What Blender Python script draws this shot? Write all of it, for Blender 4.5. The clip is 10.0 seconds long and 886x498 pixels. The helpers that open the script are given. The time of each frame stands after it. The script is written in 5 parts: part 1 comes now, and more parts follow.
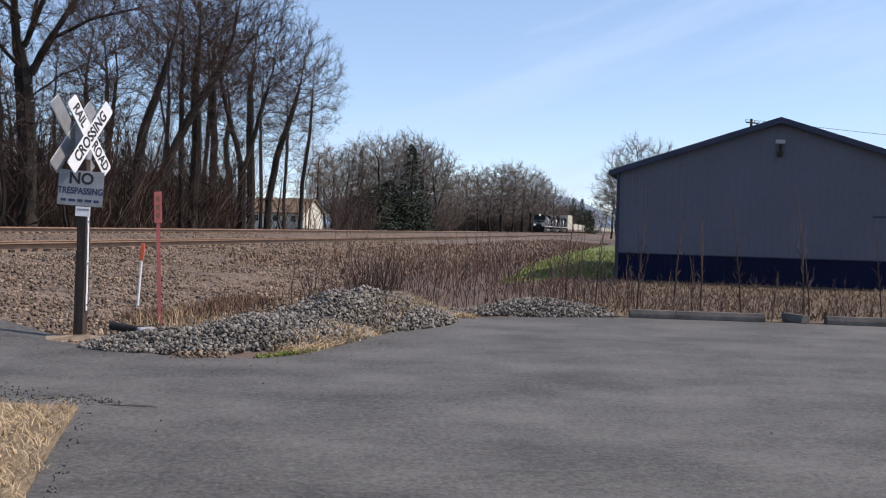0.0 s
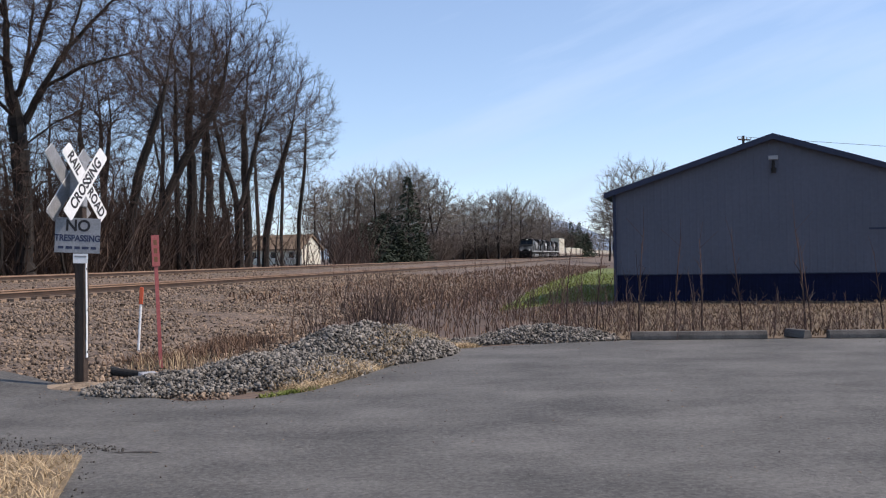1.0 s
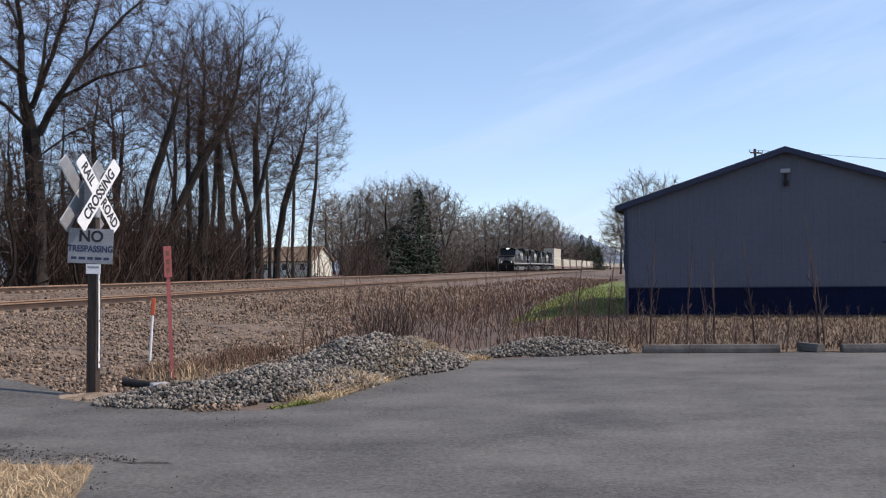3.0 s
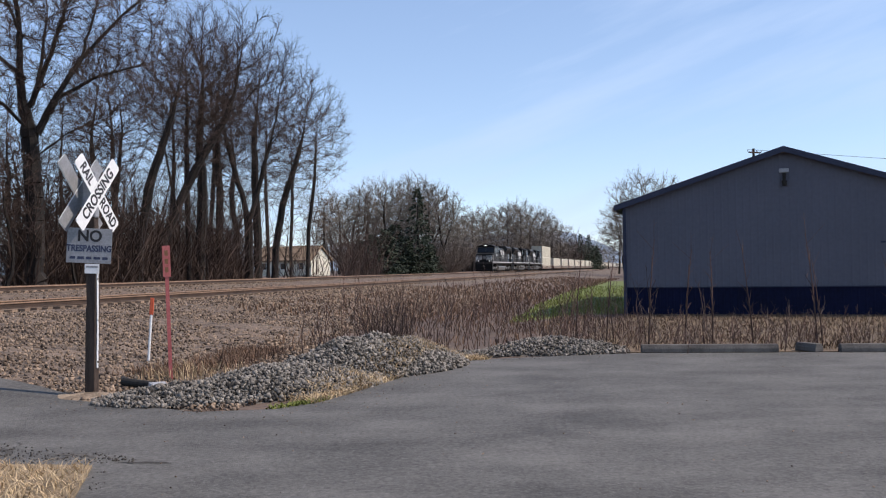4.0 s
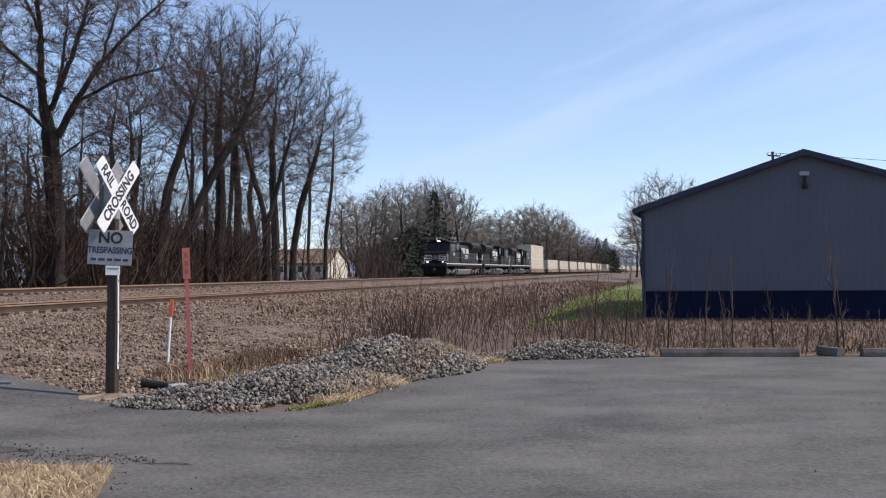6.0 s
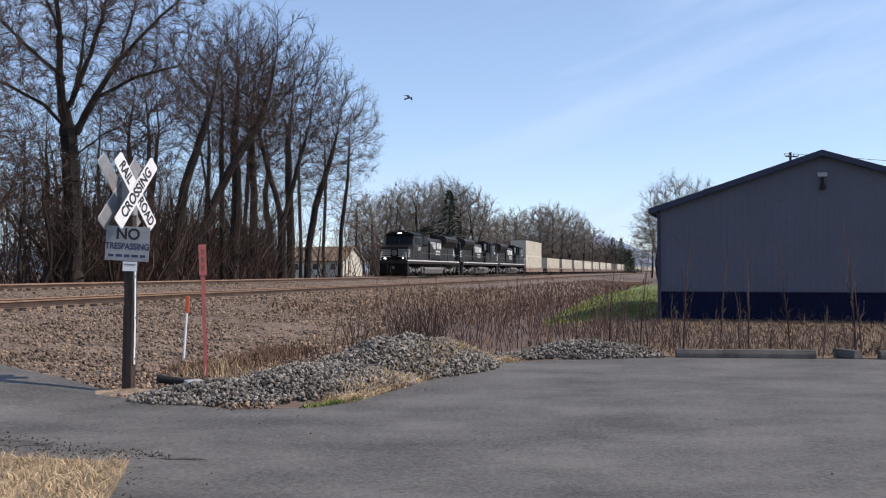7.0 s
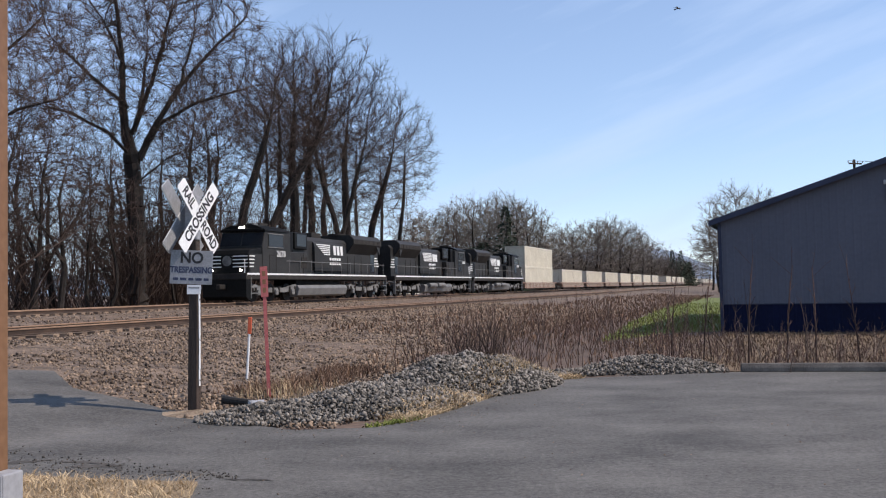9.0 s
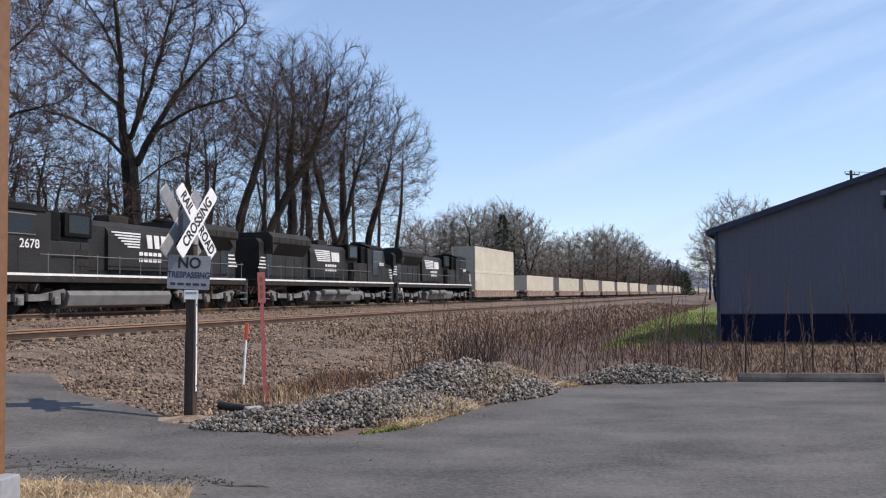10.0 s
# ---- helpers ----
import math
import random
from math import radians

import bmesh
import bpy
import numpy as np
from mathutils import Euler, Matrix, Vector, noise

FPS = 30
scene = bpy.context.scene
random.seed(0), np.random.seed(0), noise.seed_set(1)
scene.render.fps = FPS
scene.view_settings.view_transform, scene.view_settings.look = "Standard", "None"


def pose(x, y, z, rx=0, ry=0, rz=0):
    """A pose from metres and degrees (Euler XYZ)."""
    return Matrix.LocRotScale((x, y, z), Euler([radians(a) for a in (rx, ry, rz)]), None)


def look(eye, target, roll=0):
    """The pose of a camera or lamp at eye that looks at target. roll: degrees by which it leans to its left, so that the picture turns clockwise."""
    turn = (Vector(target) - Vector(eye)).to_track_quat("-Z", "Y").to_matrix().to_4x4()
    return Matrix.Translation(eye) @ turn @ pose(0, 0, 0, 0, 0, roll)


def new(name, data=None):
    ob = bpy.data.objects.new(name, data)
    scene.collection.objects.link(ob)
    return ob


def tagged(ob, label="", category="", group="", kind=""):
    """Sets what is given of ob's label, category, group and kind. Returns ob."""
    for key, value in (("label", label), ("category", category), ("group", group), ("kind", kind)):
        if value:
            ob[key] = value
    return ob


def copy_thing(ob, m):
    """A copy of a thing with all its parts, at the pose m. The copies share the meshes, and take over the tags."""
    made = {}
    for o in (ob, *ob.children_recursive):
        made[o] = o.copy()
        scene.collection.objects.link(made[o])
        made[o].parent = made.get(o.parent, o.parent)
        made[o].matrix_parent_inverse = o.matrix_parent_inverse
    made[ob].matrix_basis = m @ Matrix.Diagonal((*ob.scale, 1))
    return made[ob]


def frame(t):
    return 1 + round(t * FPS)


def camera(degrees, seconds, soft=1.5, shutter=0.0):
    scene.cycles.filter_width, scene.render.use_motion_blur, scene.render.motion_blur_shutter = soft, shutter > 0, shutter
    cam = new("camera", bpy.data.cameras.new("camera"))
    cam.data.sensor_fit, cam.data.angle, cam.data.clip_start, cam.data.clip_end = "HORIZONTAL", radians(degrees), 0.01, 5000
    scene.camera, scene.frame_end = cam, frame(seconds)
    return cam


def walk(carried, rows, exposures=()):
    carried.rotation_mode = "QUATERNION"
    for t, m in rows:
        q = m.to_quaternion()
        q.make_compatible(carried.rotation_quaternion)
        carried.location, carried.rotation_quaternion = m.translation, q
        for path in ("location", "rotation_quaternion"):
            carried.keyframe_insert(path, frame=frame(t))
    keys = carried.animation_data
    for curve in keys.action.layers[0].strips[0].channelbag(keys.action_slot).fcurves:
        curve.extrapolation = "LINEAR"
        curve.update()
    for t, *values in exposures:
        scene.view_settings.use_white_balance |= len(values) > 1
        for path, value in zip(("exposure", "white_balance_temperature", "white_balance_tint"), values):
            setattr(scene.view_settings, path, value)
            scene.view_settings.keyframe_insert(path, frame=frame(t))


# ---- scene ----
cam = camera(51.0, 10.0, soft=1.15)
walk(cam, [
    (0.0, pose(0.003, 0.003, 1.637, 88.68, -1.58, -0.63)),
    (0.5, pose(-0.004, 0.003, 1.660, 89.40, 0.27, -1.33)),
    (1.0, pose(0.012, -0.005, 1.659, 90.50, 0.94, -0.73)),
    (1.5, pose(-0.006, -0.003, 1.655, 90.52, 0.78, -0.41)),
    (2.0, pose(-0.001, 0.002, 1.659, 91.25, 1.06, -0.11)),
    (2.5, pose(0.000, 0.000, 1.650, 91.29, 0.80, 0.00)),
    (4.0, pose(-0.004, -0.003, 1.656, 91.24, 0.71, -0.17)),
    (4.5, pose(-0.010, 0.002, 1.650, 91.29, 0.74, -0.20)),
    (5.0, pose(-0.010, -0.002, 1.657, 91.37, 0.83, -0.03)),
    (5.5, pose(-0.021, 0.010, 1.651, 91.47, 0.82, 0.29)),
    (7.0, pose(-0.045, 0.013, 1.647, 91.37, 0.10, 1.76)),
    (7.5, pose(-0.030, 0.005, 1.662, 91.58, 0.51, 1.71)),
    (8.0, pose(-0.068, 0.012, 1.656, 92.20, 0.52, 4.92)),
    (8.5, pose(-0.052, -0.005, 1.664, 92.47, 1.04, 5.78)),
    (9.0, pose(-0.067, 0.002, 1.665, 92.44, 1.14, 5.29)),
    (9.5, pose(-0.076, 0.002, 1.665, 92.73, 0.93, 4.50)),
    (10.0, pose(-0.083, 0.008, 1.662, 92.89, 0.68, 5.08)),
], exposures=[(0.0, -0.05, 6480, 13.5), (10.0, -0.05, 6480, 13.5)])

# ---------------------------------------------------------------- light
SUN_AZ = Vector((0.995, -0.10))          # ground direction towards the sun
SUN_EL = 49.0
world = bpy.data.worlds.new("sky")
scene.world = world
world.use_nodes = True
wn, wl = world.node_tree.nodes, world.node_tree.links
wn.clear()
sky = wn.new("ShaderNodeTexSky")
sky.sky_type, sky.sun_disc = "NISHITA", False
sky.sun_elevation = radians(SUN_EL)
sky.sun_rotation = math.atan2(SUN_AZ.x, SUN_AZ.y)
sky.air_density, sky.dust_density, sky.ozone_density = 0.9, 0.1, 3.0
tc = wn.new("ShaderNodeTexCoord")
turn = wn.new("ShaderNodeMapping")
turn.inputs["Rotation"].default_value = (0, radians(19), 0)
mp = wn.new("ShaderNodeMapping")
mp.inputs["Scale"].default_value = (0.9, 1.2, 6.5)
cloud = wn.new("ShaderNodeTexNoise")
cloud.inputs["Scale"].default_value, cloud.inputs["Detail"].default_value, cloud.inputs["Roughness"].default_value = 2.2, 7.0, 0.55
cramp = wn.new("ShaderNodeValToRGB")
cramp.color_ramp.elements[0].position, cramp.color_ramp.elements[1].position = 0.45, 0.74
mixc = wn.new("ShaderNodeMix")
mixc.data_type = "RGBA"
mixc.inputs[7].default_value = (3.55, 4.6, 6.3, 1)
scl = wn.new("ShaderNodeMath")
scl.operation = "MULTIPLY_ADD"
scl.inputs[1].default_value = 0.62
sep = wn.new("ShaderNodeSeparateXYZ")
haze = wn.new("ShaderNodeMapRange")          # thin haze, thickest at the horizon
haze.inputs["From Min"].default_value, haze.inputs["From Max"].default_value = 0.0, 1.0
haze.inputs["To Min"].default_value, haze.inputs["To Max"].default_value = 0.34, 0.0
bg, wo = wn.new("ShaderNodeBackground"), wn.new("ShaderNodeOutputWorld")
bg.inputs["Strength"].default_value = 0.175
wl.new(tc.outputs["Generated"], turn.inputs["Vector"])
wl.new(turn.outputs["Vector"], mp.inputs["Vector"])
wl.new(mp.outputs["Vector"], cloud.inputs["Vector"])
wl.new(cloud.outputs["Fac"], cramp.inputs["Fac"])
wl.new(cramp.outputs["Color"], scl.inputs[0])
wl.new(tc.outputs["Generated"], sep.inputs["Vector"])
wl.new(sep.outputs["Z"], haze.inputs["Value"])
wl.new(haze.outputs["Result"], scl.inputs[2])
wl.new(scl.outputs[0], mixc.inputs[0])
wl.new(sky.outputs["Color"], mixc.inputs[6])
wl.new(mixc.outputs[2], bg.inputs["Color"])
wl.new(bg.outputs["Background"], wo.inputs["Surface"])

sun = new("sun", bpy.data.lights.new("sun", "SUN"))
sun.data.energy, sun.data.angle, sun.data.color = 5.0, radians(0.5), (1.0, 0.89, 0.77)
ce = math.cos(radians(SUN_EL))
sun.matrix_world = look((SUN_AZ.x * ce * 60, SUN_AZ.y * ce * 60, math.sin(radians(SUN_EL)) * 60), (0, 0, 0))

# ---------------------------------------------------------------- materials


def material(name, dark, light, rough=0.8, metal=0.0, scale=6.0, fine=60.0, bump=0.2, random_hue=0.0, spec=0.4, stretch=(1, 1, 1), island=0.0, emit=0.0):
    """Two-scale mottled surface between two base colours, with fine relief."""
    m = bpy.data.materials.new(name)
    m.use_nodes = True
    n, l = m.node_tree.nodes, m.node_tree.links
    b = n["Principled BSDF"]
    b.inputs["Roughness"].default_value, b.inputs["Metallic"].default_value = rough, metal
    b.inputs["Specular IOR Level"].default_value = spec
    co, mpn = n.new("ShaderNodeTexCoord"), n.new("ShaderNodeMapping")
    mpn.inputs["Scale"].default_value = stretch
    l.new(co.outputs["Object"], mpn.inputs["Vector"])
    big, small = n.new("ShaderNodeTexNoise"), n.new("ShaderNodeTexNoise")
    for node, sc in ((big, scale), (small, fine)):
        node.inputs["Scale"].default_value, node.inputs["Detail"].default_value = sc, 4.0
        l.new(mpn.outputs["Vector"], node.inputs["Vector"])
    mix = n.new("ShaderNodeMath")
    mix.operation = "ADD"
    l.new(big.outputs["Fac"], mix.inputs[0])
    l.new(small.outputs["Fac"], mix.inputs[1])
    last = mix
    for amount, source in ((random_hue, "ShaderNodeObjectInfo"), (island, "ShaderNodeNewGeometry")):
        if amount:
            oi, mul = n.new(source), n.new("ShaderNodeMath")
            mul.operation = "MULTIPLY_ADD"
            mul.inputs[1].default_value = amount
            l.new(oi.outputs["Random" if random_hue and source.endswith("Info") else "Random Per Island"], mul.inputs[0])
            l.new(last.outputs[0], mul.inputs[2])
            last = mul
    ramp = n.new("ShaderNodeValToRGB")
    lo = 0.75 + (random_hue + island) * 0.25
    ramp.color_ramp.elements[0].position, ramp.color_ramp.elements[1].position = 0.0, 1.0
    ramp.color_ramp.elements[0].color, ramp.color_ramp.elements[1].color = (*dark, 1), (*light, 1)
    mr = n.new("ShaderNodeMapRange")
    mr.inputs["From Min"].default_value, mr.inputs["From Max"].default_value = lo, 1.3 + (random_hue + island) * 0.8
    l.new(last.outputs[0], mr.inputs["Value"])
    l.new(mr.outputs["Result"], ramp.inputs["Fac"])
    l.new(ramp.outputs["Color"], b.inputs["Base Color"])
    if bump:
        bp = n.new("ShaderNodeBump")
        bp.inputs["Strength"].default_value, bp.inputs["Distance"].default_value = bump, 0.02
        l.new(small.outputs["Fac"], bp.inputs["Height"])
        l.new(bp.outputs["Normal"], b.inputs["Normal"])
    if emit:
        b.inputs["Emission Color"].default_value, b.inputs["Emission Strength"].default_value = (*light, 1), emit
    return m


M_GROUND = material("dead_grass_soil", (0.052, 0.035, 0.028), (0.165, 0.115, 0.085), 0.95, scale=0.5, fine=9.0, bump=0.5)
M_BALLAST = material("ballast_bed", (0.040, 0.028, 0.021), (0.25, 0.185, 0.138), 0.95, scale=2.5, fine=30.0, bump=1.0)
M_STONE = material("ballast_stone", (0.028, 0.019, 0.014), (0.35, 0.255, 0.18), 0.9, scale=1.5, fine=20.0, bump=0.3, island=0.9)
M_GREYSTONE = material("grey_gravel_stone", (0.010, 0.009, 0.008), (0.30, 0.27, 0.235), 0.9, scale=1.5, fine=25.0, bump=0.3, island=0.9)
M_GREYPIECE = material("grey_gravel_piece", (0.010, 0.009, 0.008), (0.30, 0.27, 0.235), 0.9, scale=1.5, fine=25.0, bump=0.3, random_hue=0.9)
M_LAWN = material("spring_lawn", (0.075, 0.098, 0.02), (0.16, 0.185, 0.042), 0.9, scale=0.6, fine=14.0, bump=0.5)
M_LAWNBLADE = material("lawn_blade", (0.11, 0.135, 0.022), (0.22, 0.24, 0.055), 0.8, scale=0.6, fine=14.0, bump=0, island=0.5)
M_STRAW = material("straw_blade", (0.24, 0.165, 0.09), (0.64, 0.49, 0.30), 0.8, scale=1.0, fine=8.0, bump=0, island=0.8)
M_CRUMB = material("dark_crumb", (0.030, 0.027, 0.024), (0.11, 0.098, 0.085), 0.95, scale=2, fine=30, bump=0.2, island=0.8)
M_DRYBED = material("dull_thatch", (0.06, 0.041, 0.027), (0.23, 0.162, 0.098), 0.95, scale=1.2, fine=25.0, bump=0.8)
M_STRAWBED = material("straw_mat", (0.12, 0.085, 0.05), (0.36, 0.27, 0.165), 0.95, scale=1.5, fine=40.0, bump=0.8)
M_REDGRASS = material("russet_grass_blade", (0.075, 0.042, 0.028), (0.23, 0.14, 0.085), 0.85, scale=1.0, fine=8.0, bump=0, island=0.8)
M_BARK = material("bark", (0.009, 0.0075, 0.007), (0.032, 0.025, 0.021), 0.95, scale=3.0, fine=25.0, bump=0.6, stretch=(1, 1, 0.3))
M_TWIG = material("twig_bark", (0.031, 0.020, 0.016), (0.090, 0.058, 0.044), 0.9, scale=0.4, fine=3.0, bump=0, random_hue=0.4)
# paler than the near twigs: haze over the distant crowns is put into the colour
M_FARTWIG = material("hazed_far_twig", (0.11, 0.092, 0.078), (0.25, 0.21, 0.17), 0.9, scale=0.3, fine=2.0, bump=0, random_hue=0.7)
M_FARBRUSH = material("far_brush_twig", (0.055, 0.042, 0.034), (0.15, 0.115, 0.09), 0.9, scale=0.3, fine=2.0, bump=0, island=0.6)
M_NEEDLE = material("conifer_needle", (0.020, 0.030, 0.019), (0.052, 0.066, 0.042), 0.9, scale=0.5, fine=6.0, bump=0)
M_STEM = material("dry_stem", (0.030, 0.018, 0.015), (0.17, 0.098, 0.076), 0.85, scale=2.0, fine=12.0, bump=0, island=0.9)
M_DARKSTEM = material("dark_stem", (0.022, 0.015, 0.013), (0.10, 0.065, 0.052), 0.85, scale=2.0, fine=12.0, bump=0, island=0.8)
M_SAND = material("sandy_spoil", (0.13, 0.095, 0.065), (0.36, 0.27, 0.185), 0.95, scale=3.0, fine=30.0, bump=0.7)
M_PALESTEM = material("pale_stem", (0.12, 0.085, 0.068), (0.36, 0.28, 0.225), 0.85, scale=2.0, fine=12.0, bump=0, island=0.6)
M_DRY = material("dull_dry_blade", (0.06, 0.040, 0.026), (0.24, 0.165, 0.10), 0.85, scale=0.8, fine=8.0, bump=0, island=0.8)
M_RAILTOP = material("rusty_rail_head", (0.18, 0.112, 0.072), (0.33, 0.215, 0.14), 0.6, 0.0, scale=2, fine=30, bump=0.1)
# darker than the head: the shadow under its overhang is put into the colour
M_RAILWEB = material("shaded_rail_web", (0.028, 0.018, 0.013), (0.075, 0.046, 0.032), 0.85, scale=2, fine=30, bump=0.2)
M_TIE = material("creosoted_tie", (0.11, 0.075, 0.052), (0.34, 0.24, 0.165), 0.9, scale=2, fine=30, bump=0.4, random_hue=0.5, stretch=(1, 0.2, 1))
M_SIDING = material("grey_blue_siding", (0.076, 0.080, 0.104), (0.092, 0.096, 0.124), 0.6, 0.0, scale=0.6, fine=8.0, bump=0.02)
M_SKIRT = material("blue_siding", (0.003, 0.005, 0.020), (0.005, 0.008, 0.034), 0.7, scale=0.8, fine=8.0, bump=0.02, spec=0.12)
M_TRIM = material("dark_blue_trim", (0.012, 0.016, 0.04), (0.022, 0.03, 0.065), 0.5, scale=1, fine=10, bump=0.02)
M_ROOF = material("dark_roof_metal", (0.03, 0.035, 0.05), (0.05, 0.055, 0.075), 0.5, 0.2, scale=1, fine=10, bump=0.05)
M_CONC = material("weathered_concrete", (0.055, 0.050, 0.046), (0.145, 0.132, 0.12), 0.9, scale=4, fine=50, bump=0.4)
M_POST = material("weathered_post_wood", (0.022, 0.015, 0.012), (0.07, 0.047, 0.036), 0.85, scale=4, fine=40, bump=0.4, stretch=(4, 4, 0.3))
M_WHITE = material("white_sign_sheeting", (0.66, 0.66, 0.66), (0.80, 0.80, 0.79), 0.5, scale=5, fine=40, bump=0.02)
# bare metal, darkened so that the crossbuck backs look turned from the sun
M_BACK = material("shade_darkened_aluminium", (0.22, 0.225, 0.235), (0.33, 0.335, 0.35), 0.55, 0.2, scale=5, fine=40, bump=0.02)
M_BLACK = material("black_letter", (0.012, 0.012, 0.014), (0.02, 0.02, 0.024), 0.6, scale=5, fine=40, bump=0)
M_BLUELET = material("faded_blue_letter", (0.02, 0.028, 0.06), (0.04, 0.05, 0.10), 0.6, scale=9, fine=40, bump=0)
M_RED = material("faded_red_paint", (0.30, 0.07, 0.07), (0.46, 0.14, 0.135), 0.65, scale=3, fine=40, bump=0.1)
M_ORANGE = material("orange_marker_plastic", (0.42, 0.07, 0.03), (0.58, 0.12, 0.05), 0.5, scale=3, fine=40, bump=0.05)
M_BROWN = material("brown_painted_steel", (0.15, 0.075, 0.035), (0.21, 0.11, 0.055), 0.55, scale=1.5, fine=30, bump=0.08)
M_BOX = material("grey_box_enamel", (0.27, 0.27, 0.28), (0.37, 0.37, 0.38), 0.5, scale=4, fine=40, bump=0.05)
# black paint, deepened further because the train's front lies in shade
M_LOCO = material("shade_deepened_black_paint", (0.004, 0.0039, 0.0037), (0.011, 0.0105, 0.010), 0.55, scale=0.8, fine=9, bump=0.03, spec=0.12)
M_LOCOGREY = material("dusty_black_paint", (0.017, 0.0162, 0.0153), (0.036, 0.0342, 0.032), 0.55, scale=0.8, fine=9, bump=0.05, spec=0.22)
M_UNDER = material("grimy_underframe", (0.010, 0.009, 0.008), (0.035, 0.030, 0.026), 0.9, scale=2, fine=20, bump=0.3)
M_TRUCK = material("silver_truck_paint", (0.08, 0.078, 0.074), (0.24, 0.235, 0.225), 0.7, 0.1, scale=3, fine=20, bump=0.2)
M_TANK = material("grey_tank_paint", (0.10, 0.099, 0.097), (0.19, 0.187, 0.18), 0.55, scale=1.5, fine=20, bump=0.1)
M_STRIPE = material("white_stripe_paint", (0.60, 0.60, 0.58), (0.80, 0.80, 0.78), 0.5, scale=2, fine=20, bump=0.02)
M_LAMP = material("lit_headlight", (1.0, 0.93, 0.8), (1.0, 0.95, 0.85), 0.3, bump=0, emit=9.0)
M_CONTA = material("beige_container_paint", (0.46, 0.42, 0.33), (0.60, 0.56, 0.45), 0.55, scale=0.7, fine=7, bump=0.05)
M_CONTB = material("white_container_paint", (0.42, 0.38, 0.30), (0.60, 0.55, 0.44), 0.55, scale=0.7, fine=7, bump=0.05, random_hue=0.5)
M_WELL = material("faded_well_car_paint", (0.16, 0.095, 0.07), (0.33, 0.22, 0.17), 0.75, scale=1.2, fine=12, bump=0.15)
M_HOUSE = material("cream_clapboard", (0.58, 0.55, 0.45), (0.72, 0.69, 0.58), 0.8, scale=1, fine=10, bump=0.05)
M_SHINGLE = material("brown_shingle", (0.15, 0.10, 0.065), (0.26, 0.185, 0.12), 0.9, scale=1, fine=12, bump=0.2)
# pale blue of the ridge is distance haze mixed into its base colour
M_RIDGE = material("haze_blue_ridge", (0.18, 0.235, 0.30), (0.23, 0.285, 0.35), 1.0, scale=0.004, fine=0.05, bump=0, spec=0)
M_BIRD = material("dark_feather", (0.012, 0.012, 0.013), (0.03, 0.028, 0.03), 0.7, scale=8, fine=60, bump=0)
M_GLASS = material("dark_cab_glass", (0.01, 0.011, 0.013), (0.018, 0.02, 0.023), 0.12, scale=1, fine=10, bump=0, spec=0.3)


def asphalt_material():
    m = bpy.data.materials.new("worn_asphalt")
    m.use_nodes = True
    n, l = m.node_tree.nodes, m.node_tree.links
    b = n["Principled BSDF"]
    b.inputs["Roughness"].default_value, b.inputs["Specular IOR Level"].default_value = 0.8, 0.35
    co = n.new("ShaderNodeTexCoord")
    mpn = n.new("ShaderNodeMapping")
    mpn.inputs["Rotation"].default_value = (0, 0, radians(8))
    mpn.inputs["Scale"].default_value = (0.7, 1.05, 1.0)
    l.new(co.outputs["Object"], mpn.inputs["Vector"])
    bands = n.new("ShaderNodeTexNoise")
    bands.inputs["Scale"].default_value, bands.inputs["Detail"].default_value = 0.8, 9.0
    bands.inputs["Roughness"].default_value = 0.62
    l.new(mpn.outputs["Vector"], bands.inputs["Vector"])
    grit, speck = n.new("ShaderNodeTexNoise"), n.new("ShaderNodeTexVoronoi")
    grit.inputs["Scale"].default_value, grit.inputs["Detail"].default_value = 20.0, 8.0
    grit.inputs["Roughness"].default_value = 0.85
    speck.inputs["Scale"].default_value = 22.0
    for node in (grit, speck):
        l.new(co.outputs["Object"], node.inputs["Vector"])
    add = n.new("ShaderNodeMath")
    add.operation = "MULTIPLY_ADD"
    add.inputs[1].default_value = 0.58
    l.new(bands.outputs["Fac"], add.inputs[0])
    l.new(grit.outputs["Fac"], add.inputs[2])
    mr = n.new("ShaderNodeMapRange")
    mr.inputs["From Min"].default_value, mr.inputs["From Max"].default_value = 0.64, 0.93
    l.new(add.outputs[0], mr.inputs["Value"])
    ramp = n.new("ShaderNodeValToRGB")
    ramp.color_ramp.elements[0].color, ramp.color_ramp.elements[1].color = (0.041, 0.0383, 0.0348, 1), (0.148, 0.1405, 0.129, 1)
    l.new(mr.outputs["Result"], ramp.inputs["Fac"])
    sr = n.new("ShaderNodeMapRange")
    sr.inputs["From Min"].default_value, sr.inputs["From Max"].default_value = 0.17, 0.05
    sr.inputs["To Max"].default_value = 0.5
    l.new(speck.outputs["Distance"], sr.inputs["Value"])
    mix = n.new("ShaderNodeMix")
    mix.data_type = "RGBA"
    mix.inputs[7].default_value = (0.34, 0.33, 0.31, 1)
    l.new(sr.outputs["Result"], mix.inputs[0])
    l.new(ramp.outputs["Color"], mix.inputs[6])
    l.new(mix.outputs[2], b.inputs["Base Color"])
    bp = n.new("ShaderNodeBump")
    bp.inputs["Strength"].default_value, bp.inputs["Distance"].default_value = 0.6, 0.012
    l.new(grit.outputs["Fac"], bp.inputs["Height"])
    l.new(bp.outputs["Normal"], b.inputs["Normal"])
    return m


M_ASPHALT = asphalt_material()

